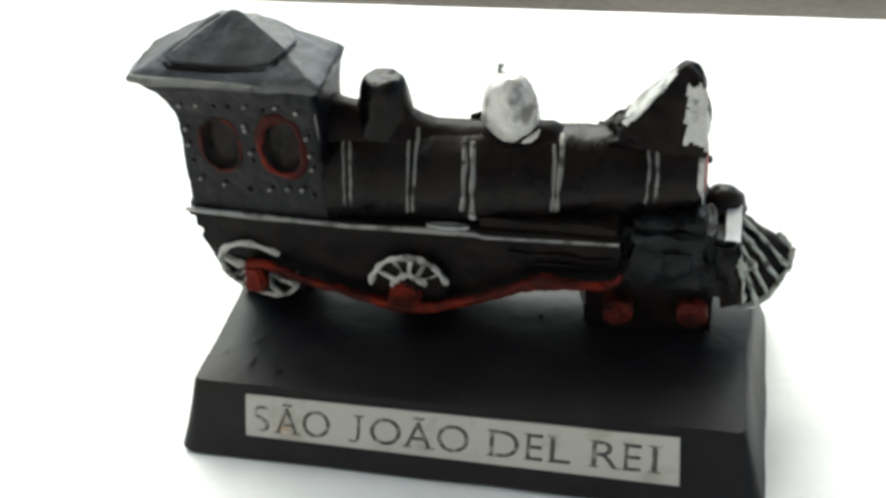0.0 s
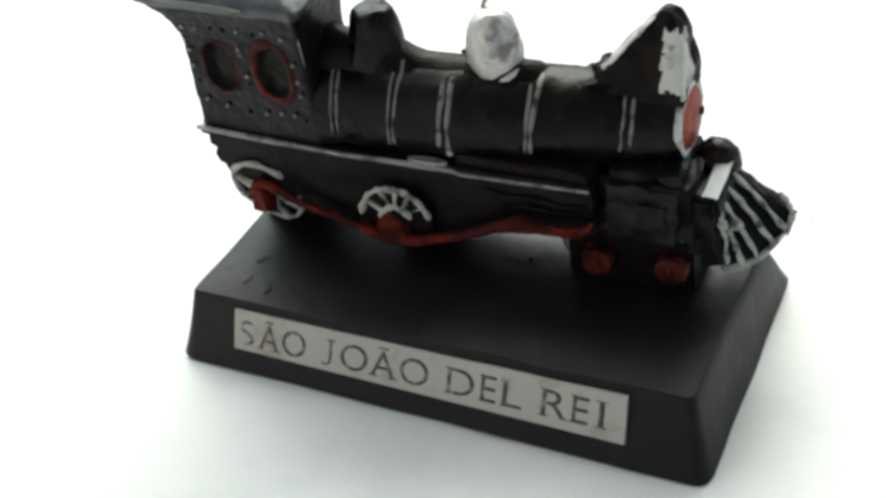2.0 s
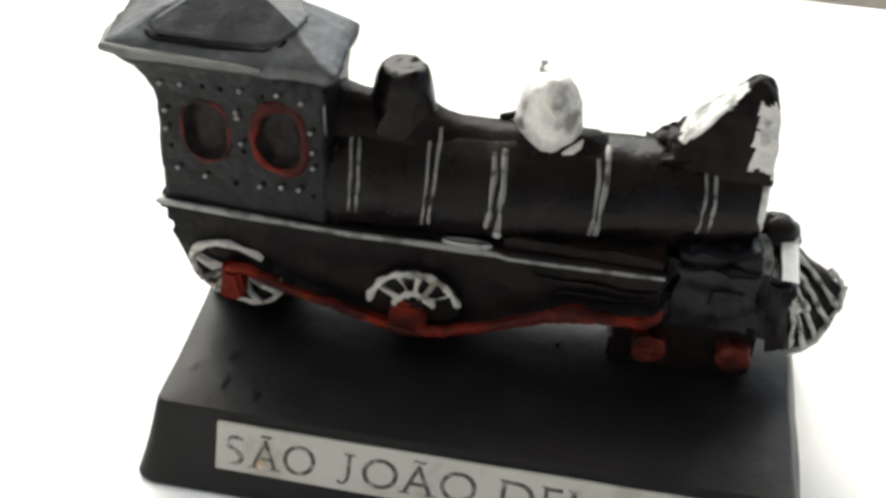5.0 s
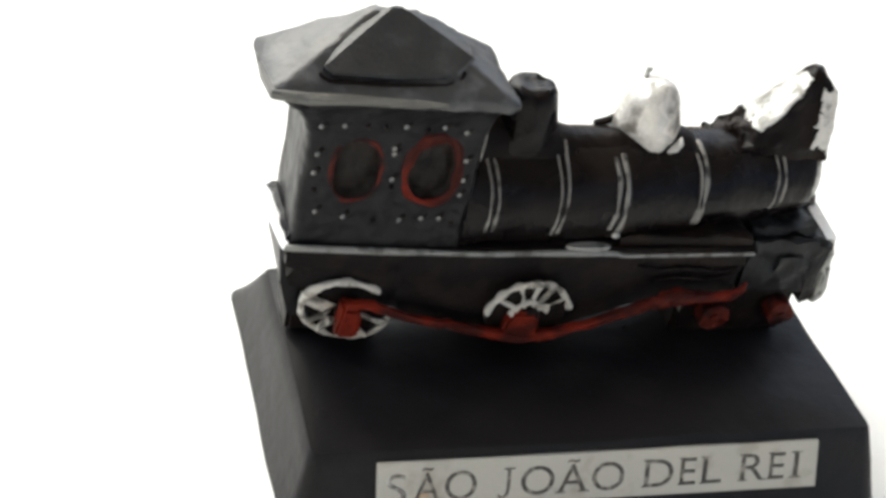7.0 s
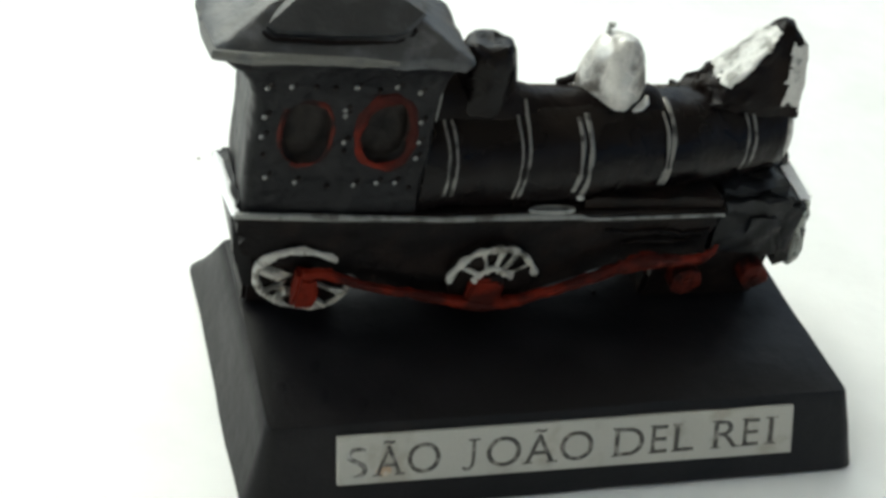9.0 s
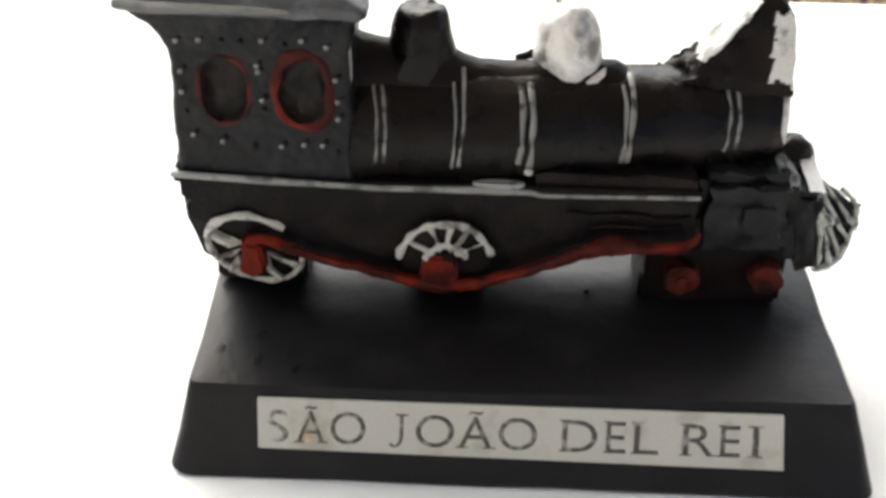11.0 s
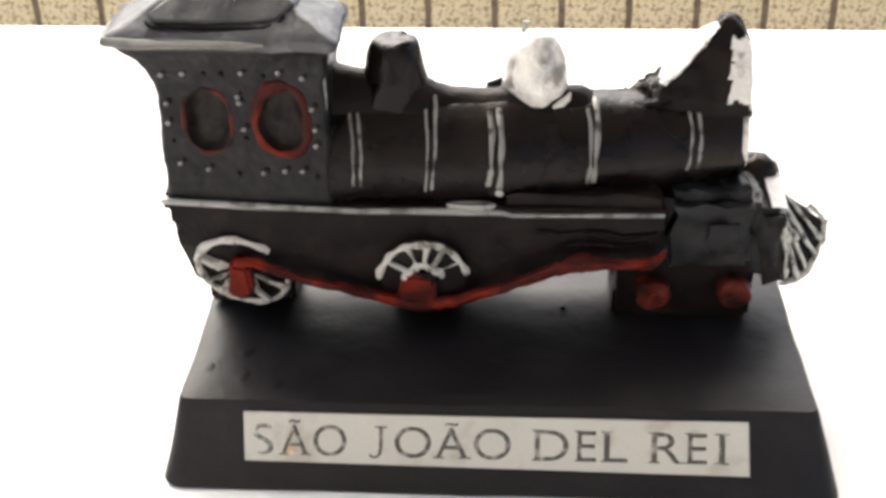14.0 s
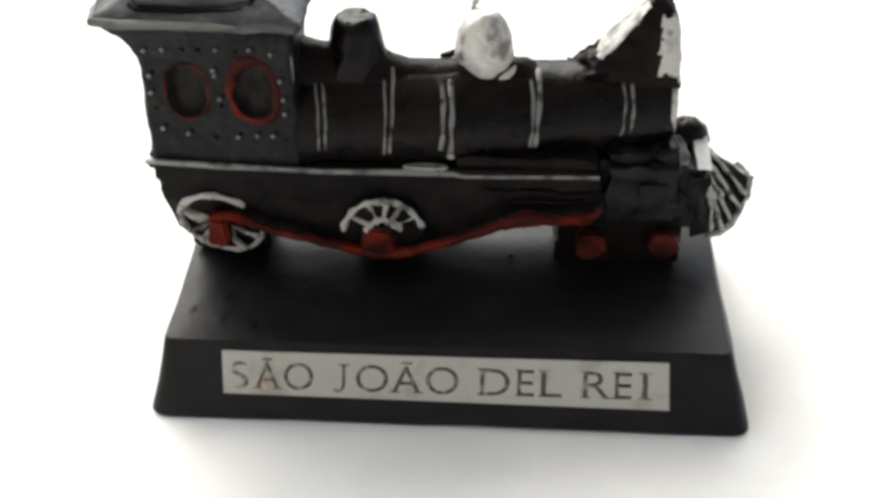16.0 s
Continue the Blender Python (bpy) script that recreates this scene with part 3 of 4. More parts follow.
for pale, spots in ((True, ((-41.9, 49.9), (-39.2, 50.1), (-31.8, 50.2), (-27.1, 50.3), (-24.2, 49.5), (-41.8, 45.8), (-41.9, 43.1), (-32.5, 46.0), (-32.6, 46.8), (-32.2, 42.3),
                             (-23.3, 45.2), (-23.1, 42.3), (-23.1, 40.0), (-41.0, 37.3), (-37.4, 36.5), (-30.2, 36.0), (-27.4, 36.3), (-25.1, 36.3))),
                    (False, ((-36.4, 50.2), (-34.2, 50.1), (-29.0, 49.8), (-41.5, 40.6), (-32.0, 41.1), (-33.4, 35.9), (-23.2, 35.6)))):
    for x, z in spots:
        ob = new("rivet", white_rivet if pale else dark_rivet)
        ob.parent = cab
        y = float(np.interp(z, [row[0] for row in shape], [row[3] for row in shape])) - 0.12
        ob.location, ob.scale = (x * MM, y * MM, z * MM), (0.8, 0.6, 0.85)
        if pale:
            pit = new("rivet", dark_rivet)
            pit.parent = cab
            pit.location, pit.scale = ((x + 0.5) * MM, (y + 0.1) * MM, (z + 0.5) * MM), (0.9, 0.5, 1.0)
bm = bmesh.new()
tube(bm, [(-21.5, 18.75, 50.6), (-21.45, 18.8, 48.6), (-21.4, 18.85, 47.2), (-21.35, 18.9, 45.0)], [0.1, 0.2, 0.16, 0.03], 6)
part("worn_glint_edge", bm, STRIPE, cab, "rubbed pale corner with a painted glint")
bm = bmesh.new()
loft(bm, [[(-43.2, y, 31.0), (-44.2 - k, y, 31.3), (-44.1 - k, y, 32.2 + h), (-43.4, y, 33.2 + 1.6 * h)] for y, k, h in ((19.5, 0.0, 0.0), (22, 0.3, 0.0), (25, 0.6, -0.1), (28, 0.9, -0.3), (30.5, 1.1, -0.6), (32, 0.9, -0.9))])
bmesh.ops.subdivide_edges(bm, edges=bm.edges[:], cuts=3, use_grid_fill=True)
rough(bm, 0.35, 1.6, 51)
part("rear_ramp", bm, CAB_PAINT, cab, "grey-black ramp behind the cab")

# cab roof: a hipped roof on a thin eave, with a raised panel on the near slope
bm = bmesh.new()
eave = [(-48.2, 17.4), (-19.2, 15.8), (-19.4, 29.4), (-49.2, 28.6)]
rings = [rounded([(x * k + (1 - k) * -33.7, y * k + (1 - k) * 24.5) for x, y in eave], 0.8 * k, z, 3, 20) for k, z in ((0.985, 53.9), (1.0, 54.4), (1.0, 55.0), (0.985, 55.3))]
ridge = [(-36.0, 25.0), (-31.4, 25.0), (-31.4, 26.0), (-36.0, 26.0)]
for t in (0.12, 0.25, 0.38, 0.5, 0.62, 0.75, 0.87, 0.96, 1.0):
    rings.append(rounded([(a[0] * 0.985 - 0.5 + (b[0] - a[0] * 0.985 + 0.5) * t, a[1] + (b[1] - a[1]) * t) for a, b in zip(eave, ridge)], 0.8 - 0.5 * t, 55.3 + 6.4 * t - (0.25 if t == 1 else 0), 3, 20))
loft(bm, rings)
rough(bm, 0.3, 3.5, 9)
rough(bm, 0.22, 1.4, 39)
# the right slope's paler grey imitates sky sheen on it
bm.normal_update()
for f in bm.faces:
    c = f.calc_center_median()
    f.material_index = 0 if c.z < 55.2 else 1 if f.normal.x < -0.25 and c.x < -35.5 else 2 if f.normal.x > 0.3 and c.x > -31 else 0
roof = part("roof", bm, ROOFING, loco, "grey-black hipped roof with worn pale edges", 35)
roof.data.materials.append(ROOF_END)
roof.data.materials.append(ROOF_SHEEN)
bm = bmesh.new()
on_slope = lambda x, t, h: Vector((x, 16.6 + 8.4 * t - 0.6 * h, 55.3 + 6.4 * t + 0.8 * h))
on_end = lambda y, t, h: Vector((-19.6 - 11.8 * t + 0.48 * h, y, 55.3 + 6.4 * t + 0.88 * h))
foot_ring = lambda h: [on_slope(-42.6, 0.28, h), on_slope(-41.6, 0.2, h), on_slope(-35, 0.19, h), on_slope(-28.6, 0.2, h), on_slope(-27.0, 0.25, h), Vector((-24.9 + 0.4 * h, 20.2 - 0.5 * h, 58.2 + 0.9 * h)), on_end(23.6, 0.42, h), on_end(25.6, 0.55, h), Vector((-33.5, 27.0, 59.6 + h)), Vector((-38.6, 25.2, 59.4 + h))]
apex_ring = [Vector((-33.6 + 0.7 * math.cos(t), 24.8 + 0.3 * math.sin(t), 62.3)) for t in (math.pi * (1.15 + 0.2 * k) for k in range(10))]
loft(bm, [foot_ring(-0.5), foot_ring(0.55), [p.lerp(q, 0.03) + Vector((0, -0.05, 0.12)) for p, q in zip(foot_ring(0.55), apex_ring)], [p.lerp(q, 0.97) for p, q in zip(foot_ring(0.55), apex_ring)], apex_ring])
rough(bm, 0.1, 1.5, 41)
bmesh.ops.recalc_face_normals(bm, faces=bm.faces)
# right facet coloured paler, to imitate light falling on that side
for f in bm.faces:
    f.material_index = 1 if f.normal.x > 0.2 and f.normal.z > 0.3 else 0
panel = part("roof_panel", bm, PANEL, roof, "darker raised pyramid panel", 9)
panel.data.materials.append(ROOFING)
bm = bmesh.new()
tube(bm, [on_slope(x, t, 0.05) for x, t in ((-42.9, 0.24), (-42.7, 0.2), (-41.9, 0.15), (-35, 0.14), (-28.4, 0.15), (-26.4, 0.22), (-25.9, 0.3))], 0.26, 6)
rough(bm, 0.15, 1.2, 42)
part("groove", bm, BLACK, roof)
bm = bmesh.new()
tube(bm, [(-48.6, 26.5, 54.7), (-48.4, 21, 54.7), (-48.0, 17.5, 54.6), (-44, 16.95, 54.6), (-40, 16.7, 54.6), (-36, 16.5, 54.65), (-32, 16.3, 54.7), (-28, 16.1, 54.75)], [0.5, 0.75, 0.85, 0.9, 0.85, 0.8, 0.7, 0.3], 8, 0.75)
rough(bm, 0.25, 1.5, 43)
part("eave", bm, EAVE, roof, "pale grey worn eave")

# running board, skirt and frame


def dense(outline, step):
    """The outline with points added, no further apart than the step."""
    out = []
    for p, q in zip(outline, outline[1:] + outline[:1]):
        p, q = Vector(p), Vector(q)
        n = max(1, int((q - p).length / step))
        out += [tuple(p.lerp(q, k / n)) for k in range(n)]
    return out


bm = bmesh.new()
skirt = [(-43.7, 31.0), (22.0, 30.2), (22.0, 22.6), (15, 22.3), (10.5, 22.2), (6, 20.6), (0, 18.2), (-5.5, 16.0), (-9.8, 15.4), (-13.5, 16.0), (-20, 17.5), (-26, 19.2), (-29, 21.6), (-40.3, 23.6), (-41.2, 24.6), (-42.9, 25.4), (-42.2, 27.6), (-43.3, 28.4)]
slab(bm, dense(skirt, 0.9), 19.3, 32.4)
rough(bm, 0.25, 4, 11)
rough(bm, 0.3, 1.5, 44)
for v in bm.verts:
    v.co.x += 0.75 * noise.noise(v.co / 1.1) if v.co.x < -39 else 0
part("skirt", bm, SKIRT, loco, "black side skirt under the running board")
bm = bmesh.new()
box(bm, -44.0, 22.2, 18.4, 33, 30.6, 31.5, bevel=0.2)
rough(bm, 0.15, 6, 12)
board = part("running_board", bm, BLACK, loco)
bm = bmesh.new()
line = [(-44.2, 31.9), (-38, 31.6), (-32, 31.3), (-25, 31.0), (-18, 30.8), (-11, 30.9), (-4, 30.9), (1.0, 30.8), (2.2, 30.4), (8, 30.5), (15, 30.6), (22.0, 30.8)]
tube(bm, [(x, 18.25, z) for x, z in line], [0.45, 0.5, 0.5, 0.4, 0.38, 0.48, 0.5, 0.36, 0.3, 0.3, 0.32, 0.3], 8)
rough(bm, 0.18, 1.5, 13)
part("edge_stripe", bm, STRIPE, board, "silver painted edge")
bm = bmesh.new()
tube(bm, [(-43.9, 18.3, 31.9), (-44.3, 21, 32.0), (-44.5, 24, 32.1), (-44.7, 27, 32.1), (-44.9, 29.3, 32.1), (-45.1, 30.3, 32.4)], [0.5, 0.75, 0.85, 0.8, 0.6, 0.25], 8, 0.7)
rough(bm, 0.22, 1.5, 14)
part("rear_stripe", bm, BRIGHT, board, "white painted rear edge")
bm = bmesh.new()
loft(bm, [[(-3.2 + r * 3.3 * math.cos(t), 18.8 + r * 0.7 * math.sin(t), z) for t in (2 * math.pi * k / 24 for k in range(24))] for r, z in ((1, 31.2), (1, 31.75), (0.9, 31.9), (0.75, 31.8))])
part("oval_cover", bm, STRIPE, board, "worn silver oval cover")
bm = bmesh.new()
slab(bm, [(1.5, 30.9), (21.6, 30.9), (21.6, 32.6), (20.5, 33.2), (2.5, 33.4), (1.5, 32.8)], 18.9, 24)
bmesh.ops.subdivide_edges(bm, edges=bm.edges[:], cuts=6, use_grid_fill=True)
rough(bm, 0.5, 2.6, 15)
rough(bm, 0.2, 0.9, 35)
part("ledge", bm, UMBER, loco, "brown-black ledge beside the boiler")
bm = bmesh.new()
slab(bm, [(-44.2, 31.4), (-42.0, 31.4), (-40.0, 17.6), (-41.6, 17.6), (-43.4, 24)], 21.0, 32.6)
bmesh.ops.bevel(bm, geom=bm.edges[:], offset=0.4, segments=2, affect="EDGES")
rough(bm, 0.3, 4, 16)
part("rear_plate", bm, RESIN, loco, "dark grey rear plate")
# added under the barrel so less light from behind reaches the base top
bm = bmesh.new()
slab(bm, dense([(-30, 24), (20.8, 24), (20.8, 16.0), (12, 16.2), (4, 15.8), (-3, 15.4), (-15, 15.6), (-19, 16.6), (-26, 17.6), (-30, 17)], 1.5), 28.4, 32.2)
rough(bm, 0.4, 1.8, 17)
part("belly_blocker", bm, BLACK, loco, "black block added under the barrel to stop light from behind")
for x0, x1, z1 in ((-41, -28.5, 24.5), (-14.5, -4.5, 20), (16.4, 35.5, 26)):
    bm = bmesh.new()
    box(bm, x0, x1, 24.5 if x0 < 0 else 22.4, 31.8, 12.0, z1, bevel=0.6)
    bmesh.ops.subdivide_edges(bm, edges=bm.edges[:], cuts=2, use_grid_fill=True)
    rough(bm, 0.35, 3, x0)
    block = part("frame_block", bm, BLACK, loco)
# pale streak painted as a glint where the block's corner catches light
bm = bmesh.new()
tube(bm, [(16.4, 22.2, 20.4), (16.2, 21.9, 19.4), (16.3, 21.9, 18.2), (16.6, 22.1, 16.8)], [0.2, 0.5, 0.4, 0.15], 7)
rough(bm, 0.15, 0.9, 83)
part("worn_glint_edge", bm, EAVE, block, "rubbed pale corner with a painted glint")

# driving wheels


def wheel(cx, WHEEL_Y, cz, r, a0, a1, spokes, tilt, label):
    hub_bm = bmesh.new()
    disc_y(hub_bm, cx, WHEEL_Y + 0.5, cz, r * 0.97, r * (0.94 if tilt == 0 else 0.84), 2.2, 32)
    w = part("driving_wheel", hub_bm, BLACK, loco, label)
    bm = bmesh.new()
    oval = lambda a: 6.4 / math.sqrt(math.cos(radians(a - 152)) ** 2 / 1.0 + math.sin(radians(a - 152)) ** 2 / 0.6) if tilt else r
    pts = [(cx + oval(a) * math.cos(radians(a)), WHEEL_Y + 0.1 + tilt * math.sin(radians(a)), cz + oval(a) * (0.96 if tilt == 0 else 1.0) * math.sin(radians(a))) for a in np.linspace(a0, a1, 48)]
    tube(bm, pts, [0.47 * (0.9 + 0.2 * math.sin(0.9 * k) + (0.35 * math.exp(-((k - 15) / 6) ** 2) if tilt else 0.3 * math.exp(-((k - 44) / 6) ** 2))) for k in range(48)], 8)
    rough(bm, 0.25, 1.3, cx)
    part("rim", bm, CREAM, w, "cream-white painted rim")
    for a in spokes:
        bm = bmesh.new()
        d = Vector((math.cos(radians(a)), 0, math.sin(radians(a))))
        c = Vector((cx, WHEEL_Y + 0.15, cz))
        reach_out = oval(a) * 0.94
        tube(bm, [c + d * (0.3 * r), c + d * (0.62 * reach_out), c + d * reach_out], [0.22, 0.5, 0.6] if tilt else [0.4, 0.28, 0.42], 6)
        rough(bm, 0.9 if tilt else 0.6, 1.1, a)
        part("spoke", bm, CREAM, w)
    bm = bmesh.new()
    disc_y(bm, cx, WHEEL_Y - 0.35, cz, 1.6, 1.5, 1.2, 16, 0.3)
    part("hub", bm, BLACK, w)
    if tilt == 0:
        bm = bmesh.new()
        tube(bm, [(cx + 0.44 * r * math.cos(radians(a)), WHEEL_Y - 0.1, cz + 0.42 * r * math.sin(radians(a))) for a in np.linspace(15, 168, 16)], [0.34 + 0.14 * math.sin(0.9 * k) for k in range(16)], 7)
        rough(bm, 0.25, 1.1, cx)
        part("hub_ring", bm, CREAM, w, "cream-white painted inner ring")
    return w


wheel(-34.5, 19.3, 20.5, 6.2, 40, 358, (164, 198, 226, 304, 338), -0.7, "spoked driving wheel with cream rim, partly painted")
wheel(-9.6, 17.4, 20.6, 5.95, 12, 176, (33, 61, 84, 112, 149), 0.0, "spoked driving wheel half hidden behind the rod")

# red connecting rod
bm = bmesh.new()
rod_line = [(-35.0, 17.2, 23.2), (-32.0, 17.2, 23.2), (-29.5, 17.2, 22.0), (-26.7, 17.2, 20.9), (-20, 17.1, 19.3), (-16.1, 17.1, 18.4), (-13, 17.0, 17.6), (-9.9, 16.9, 17.0), (-6.5, 16.8, 17.6), (-3.2, 16.8, 18.6), (1.5, 16.7, 20.3), (6.9, 16.6, 22.7), (9.5, 16.6, 23.9), (11.4, 16.6, 24.4), (13.5, 16.7, 24.2), (16, 16.9, 24.1), (19, 17.1, 23.9), (20.9, 17.3, 24.0), (21.8, 17.5, 24.8), (22.4, 17.8, 25.8)]
rod_thick = [0.65, 0.8, 0.72, 0.7, 0.75, 0.85, 0.95, 1.0, 0.9, 0.8, 0.8, 0.85, 1.05, 1.25, 1.05, 0.85, 0.8, 0.7, 0.55, 0.3]
spread = np.linspace(0, len(rod_line) - 1, 90)
tube(bm, [tuple(float(np.interp(k, range(len(rod_line)), [p[i] for p in rod_line])) for i in range(3)) for k in spread], [float(np.interp(k, range(len(rod_line)), rod_thick)) for k in spread], 10, 0.9)
rough(bm, 0.25, 2, 17)
rough(bm, 0.22, 0.7, 27)
rod = part("connecting_rod", bm, RED, loco, "red painted connecting rod")
for outline in ([(-35.7, 23.3), (-33.2, 22.7), (-32.8, 18.4), (-33.6, 17.8), (-36.1, 17.9), (-36.2, 18.8)], [(-12.6, 21.0), (-11.6, 21.7), (-8.7, 21.6), (-8.0, 20.6), (-7.6, 17.6), (-9.6, 16.3), (-12.4, 16.7), (-13.0, 18.0)]):
    bm = bmesh.new()
    slab(bm, outline, 16.5, 19.2)
    bmesh.ops.bevel(bm, geom=bm.edges[:], offset=0.45, segments=2, affect="EDGES")
    bmesh.ops.subdivide_edges(bm, edges=[e for e in bm.edges if e.calc_length() > 0.8], cuts=2, use_grid_fill=True)
    rough(bm, 0.3, 1.5, outline[0][0])
    part("crank_block", bm, RED, rod)

# ragged linkage on the skirt
for pts, r in ((((5.5, 19.2, 27.8), (9, 18.9, 27.2), (13, 18.9, 27.6), (17, 19.0, 27.0), (21.5, 19.4, 27.4)), (0.3, 0.6, 0.5, 0.65, 0.4)),
               (((8.5, 19.1, 25.6), (12, 18.9, 25.9), (16, 19.0, 25.7), (20.5, 19.2, 26.0)), (0.3, 0.45, 0.5, 0.3))):
    bm = bmesh.new()
    tube(bm, [Vector(pts[min(int(k / 4), len(pts) - 2)]).lerp(Vector(pts[min(int(k / 4), len(pts) - 2) + 1]), k / 4 - min(int(k / 4), len(pts) - 2)) for k in range(4 * (len(pts) - 1) + 1)],
         [0.65 * float(np.interp(k / 4, range(len(r)), r)) for k in range(4 * (len(pts) - 1) + 1)], 7)
    rough(bm, 0.3, 1.3, pts[0][0])
    part("linkage", bm, BLACK, loco, "black ragged linkage")

# pilot wheels
for x, z in ((21.6, 17.1), (32.6, 17.3)):
    bm = bmesh.new()
    disc_y(bm, x, 20.0, z, 2.3, 2.2, 3.0, 24, 0.05)
    rough(bm, 0.4, 1.5, x)
    pilot = part("pilot_wheel", bm, RED_DULL, loco, "small red pilot wheel", 25)
    bm = bmesh.new()
    disc_y(bm, x, 19.7, z, 0.7, 0.7, 0.8, 12, 0.1)
    part("hub", bm, RED_DULL, pilot)

# cylinders, saddle, front beam and cowcatcher
bm = bmesh.new()
box(bm, 22.2, 35.3, 20.7, 34.5, 20.4, 32.4, bevel=1.6)
bmesh.ops.subdivide_edges(bm, edges=bm.edges[:], cuts=7, use_grid_fill=True)
rough(bm, 0.8, 2.6, 18)
rough(bm, 0.5, 0.9, 28)
part("saddle", bm, SLATE, loco, "rough black smokebox saddle")
bm = bmesh.new()
box(bm, 27.3, 33.2, 20.2, 24, 22.6, 29.0, bevel=0.9)
bmesh.ops.subdivide_edges(bm, edges=bm.edges[:], cuts=5, use_grid_fill=True)
rough(bm, 0.45, 2.2, 19)
rough(bm, 0.14, 0.8, 29)
part("steam_cylinder", bm, SLATE, loco, "blocky slate-grey steam cylinder with a flat face")
bm = bmesh.new()
box(bm, 33.5, 39.0, 22.8, 35.0, 19.0, 29.1, bevel=0.8)
bmesh.ops.subdivide_edges(bm, edges=bm.edges[:], cuts=6, use_grid_fill=True)
rough(bm, 0.6, 2.4, 20)
rough(bm, 0.3, 0.9, 33)
beam = part("front_beam", bm, CAB_PAINT, loco, "rough black front beam with a white painted top")
skin("beam_paint", [[(x, y, 29.75 + 0.11 * (y - 23) - 0.1 * (x - 36.8)) for y in (22.7, 25, 27.5, 30, 32.8)] for x in (36.7, 37.4, 38.1, 38.9)], 0.4, BRIGHT, beam, "bright white paint on the beam", 0.12, 5)
# plain rounded hump on the beam, no known fitting
bm = bmesh.new()
bmesh.ops.create_uvsphere(bm, u_segments=24, v_segments=16, radius=1.0)
bmesh.ops.scale(bm, vec=(3.6, 3.4, 3.3), verts=bm.verts)
bmesh.ops.translate(bm, vec=(36.0, 32.4, 29.2), verts=bm.verts)
rough(bm, 0.5, 2.2, 81)
rough(bm, 0.2, 0.9, 82)
part("beam_hump", bm, GLOSS, beam, "rounded black lump behind the painted beam")
bm = bmesh.new()
foot = [(36.8, 22.4, 17.6), (39.2, 22.8, 18.0), (43.0, 26.0, 16.9), (45.8, 30.6, 18.8), (46.9, 33.4, 21.6), (45.2, 36.2, 21.8), (41.2, 38.4, 19.2), (36.8, 38.4, 18.2)]
head = [(36.8, 22.8, 27.6), (38.3, 23.4, 27.6), (38.5, 26.0, 27.4), (38.6, 29.2, 28.0), (38.8, 31.6, 28.4), (38.8, 33.6, 28.4), (38.0, 35.0, 28.2), (36.8, 35.0, 28.0)]
loft(bm, [foot] + [[tuple(Vector(a).lerp(Vector(b), k) - Vector((0.5, 0, 0))) for a, b in zip(foot, head)] for k in (0.25, 0.5, 0.75)] + [head])
bmesh.ops.subdivide_edges(bm, edges=bm.edges[:], cuts=2, use_grid_fill=True)
rough(bm, 0.35, 1.6, 21)
cow = part("cowcatcher", bm, BLACK, loco, "black cowcatcher with slanting dirty-white bars")
for a, b, r in (((38.8, 31.0, 28.3), (46.3, 31.7, 19.4), 0.55), ((38.7, 28.5, 27.7), (45.1, 29.5, 18.2), 0.55), ((38.6, 25.9, 27.2), (43.4, 26.9, 17.3), 0.5),
                ((38.6, 24.3, 27.0), (40.0, 23.7, 18.0), 0.45), ((39.6, 24.6, 23.4), (41.8, 24.9, 17.2), 0.6), ((44.6, 34.6, 23.4), (46.9, 33.2, 21.4), 0.5), ((46.9, 33.4, 21.6), (46.2, 31.2, 19.0), 0.5)):
    bm = bmesh.new()
    a, b = Vector(a), Vector(b)
    out = Vector((0.45, -0.12, 0.25))
    tube(bm, [a.lerp(b, k / 8) + out * (0.25 + 0.35 * math.sin(math.pi * k / 8)) for k in range(9)], [r * (0.85 + 0.2 * math.sin(2.1 * k + a.y)) for k in range(9)], 7, 0.8)
    rough(bm, 0.35, 1.5, a.y)
    part("bar", bm, DIRTY, cow, "dirty white painted bar")
for x, y, z, r in ((40.9, 25.9, 23.4, 0.95), (39.3, 23.9, 24.4, 0.7)):
    bm = bmesh.new()
    bmesh.ops.create_uvsphere(bm, u_segments=12, v_segments=8, radius=r)
    bmesh.ops.translate(bm, vec=(x, y, z), verts=bm.verts)
    rough(bm, 0.4, 1.0, x)
    part("knob", bm, DIRTY, cow, "dirty white lump on the bars")
bm = bmesh.new()
tube(bm, [(39.4, 23.0, 17.5), (41.5, 24.6, 17.1), (43.4, 26.6, 17.2), (45.0, 29.2, 18.2), (46.2, 31.4, 19.2)], [0.4, 0.65, 0.6, 0.6, 0.45], 7, 0.8)
rough(bm, 0.3, 1.4, 30)
part("bottom_rail", bm, DIRTY, cow, "dirty white bottom edge")

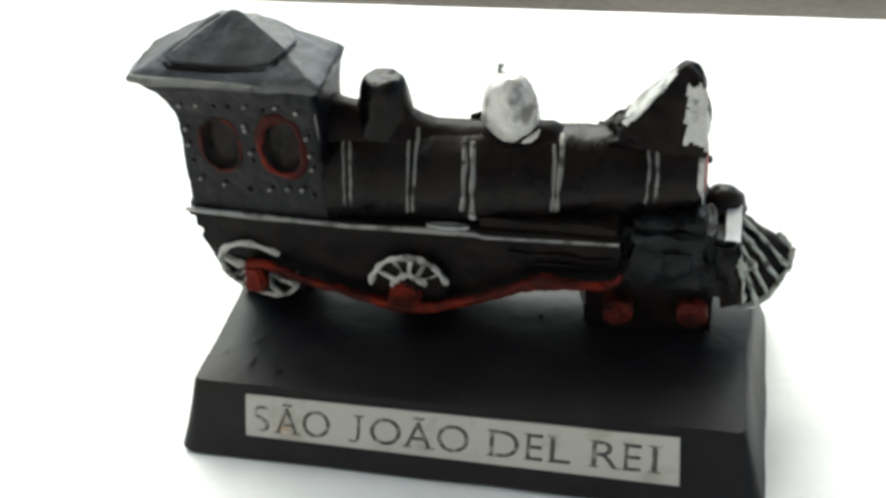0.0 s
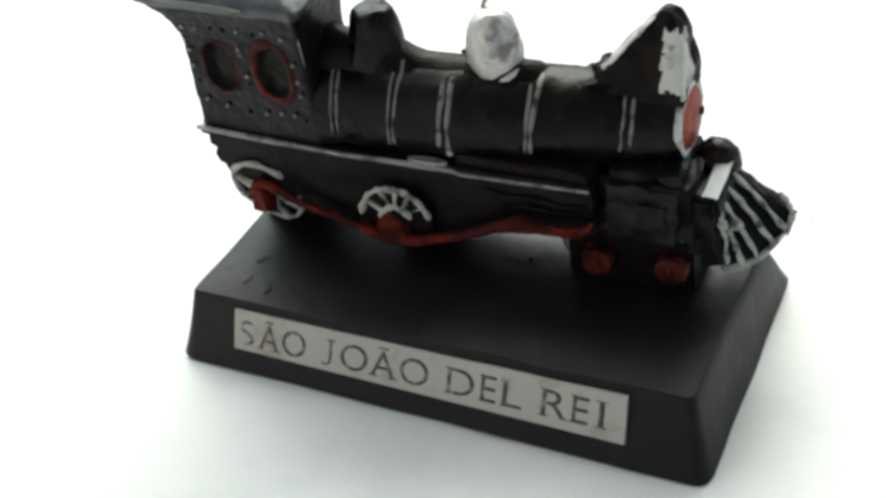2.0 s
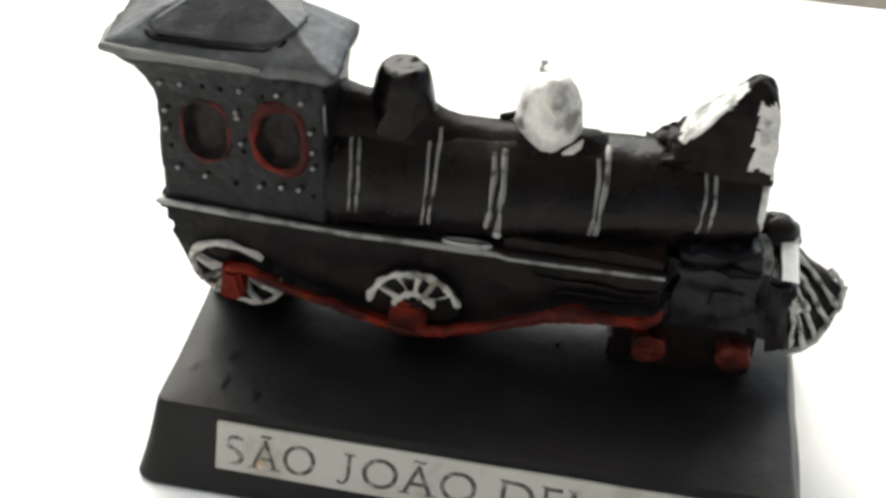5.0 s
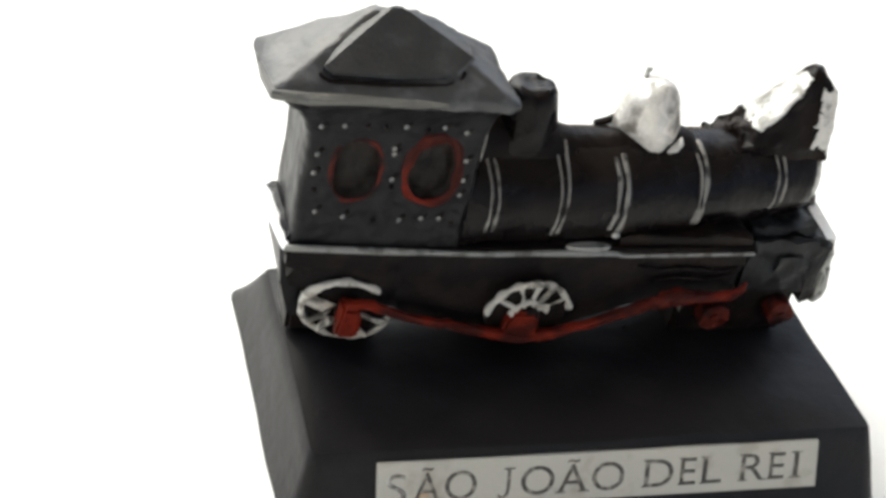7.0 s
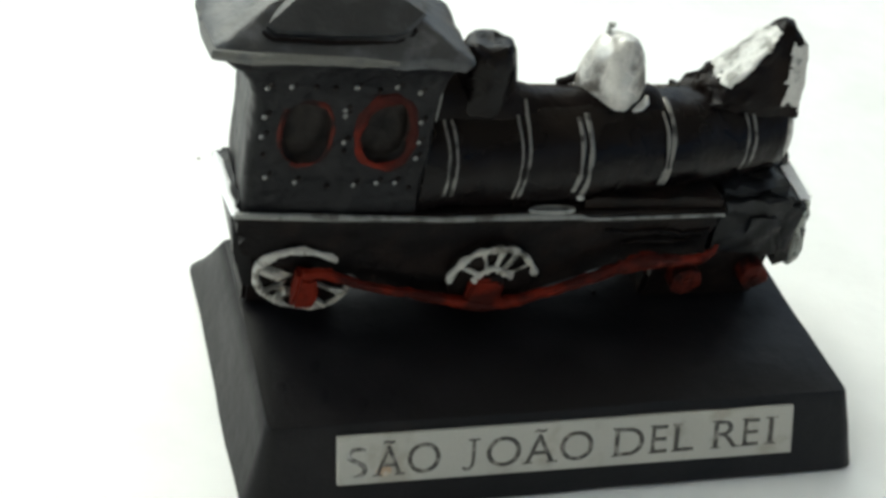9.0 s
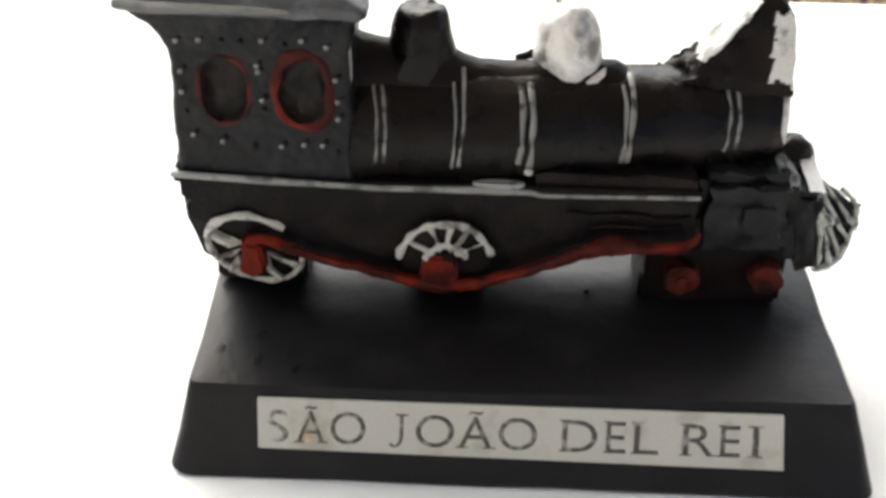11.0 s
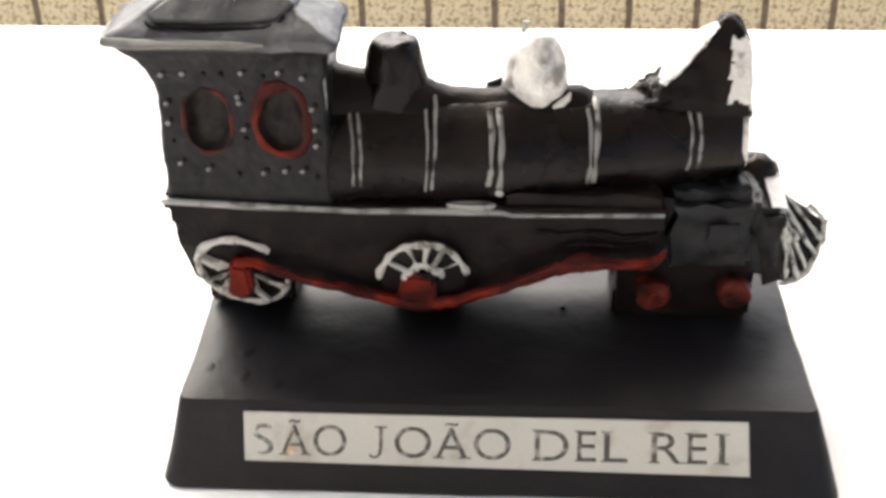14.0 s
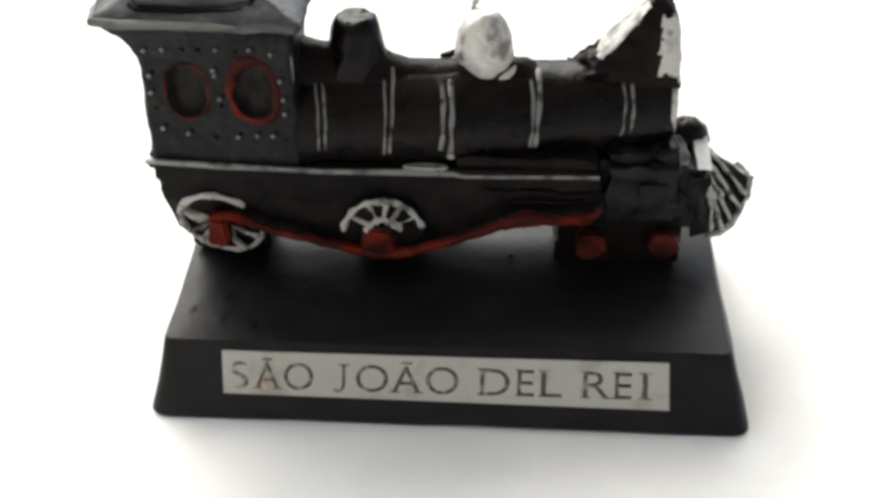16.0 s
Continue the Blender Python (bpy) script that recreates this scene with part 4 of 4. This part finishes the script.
# small pit on the base top
bm = bmesh.new()
bmesh.ops.create_uvsphere(bm, u_segments=8, v_segments=6, radius=0.35)
bmesh.ops.translate(bm, vec=(9.6, 23.3, 12.6), verts=bm.verts)
part("speck", bm, BLACK, base, "small black speck")
for x, y, long, turn in ((-33.2, 12.4, 1.1, 60), (-32.9, 7.5, 1.2, 78), (-38.0, 9.4, 0.8, 70), (-28.3, 6.0, 0.8, 80)):
    bm = bmesh.new()
    bmesh.ops.create_uvsphere(bm, u_segments=14, v_segments=8, radius=1.0)
    bmesh.ops.scale(bm, vec=(long * 1.3, 0.75, 0.045), verts=bm.verts)
    bmesh.ops.rotate(bm, matrix=Matrix.Rotation(radians(turn), 3, "Z"), verts=bm.verts)
    rough(bm, 0.3, 1.2, x, (1, 1, 0))
    bmesh.ops.translate(bm, vec=crown((x, y)), verts=bm.verts)
    part("bump", bm, RESIN, base)

# specks on the table
for x, y, a, b in ((-40.7, 73.3, 0.22, 0.14), (44.5, 60.6, 0.2, 0.07)):
    bm = bmesh.new()
    bmesh.ops.create_uvsphere(bm, u_segments=10, v_segments=6, radius=1.0)
    bmesh.ops.scale(bm, vec=(a, b, 0.2), verts=bm.verts)
    rough(bm, 0.05, 0.5, x)
    crumb = tagged(new("crumb", mesh_of("crumb", bm, GROUT)), "tiny dark crumb lying on the white tabletop", "crumb", "crumbs on the table")
    crumb.location = (x * MM, y * MM, 0.15 * MM)

# ---- wall tiles ----
bm = bmesh.new()
n = 9
half = (PITCH - 11) / 2
grid = [[bm.verts.new((half * (2 * i / n - 1), 0, half * (2 * k / n - 1))) for i in range(n + 1)] for k in range(n + 1)]
for k in range(n):
    for i in range(n):
        bm.faces.new((grid[k][i], grid[k][i + 1], grid[k + 1][i + 1], grid[k + 1][i]))
for k in range(n + 1):
    for i in range(n + 1):
        v = grid[k][i]
        edge = min(i, k, n - i, n - k)
        v.co.y = -(0.5 if edge == 0 else 5.0 + 2.5 * noise.noise(Vector((i * 0.9, k * 0.9, 4.0))))
        v.co.x += 2.2 * noise.noise(Vector((i * 1.3, k * 1.1, 9.0)))
        v.co.z += 2.2 * noise.noise(Vector((i * 1.2, k * 1.4, 1.0)))
tile_mesh = mesh_of("tile", bm, TILE, 50)
for row in range(-1, 6):
    for col in range(-20, 16):
        ob = new("tile", tile_mesh)
        ob.parent = wall_north
        flip = random.choice((0, 180))
        ob.matrix_basis = pose((JOINT_X + (col + 0.5) * PITCH) * MM, WALL_Y * MM, (JOINT_Z + (row + 0.5) * PITCH) * MM, 0, flip, 0)
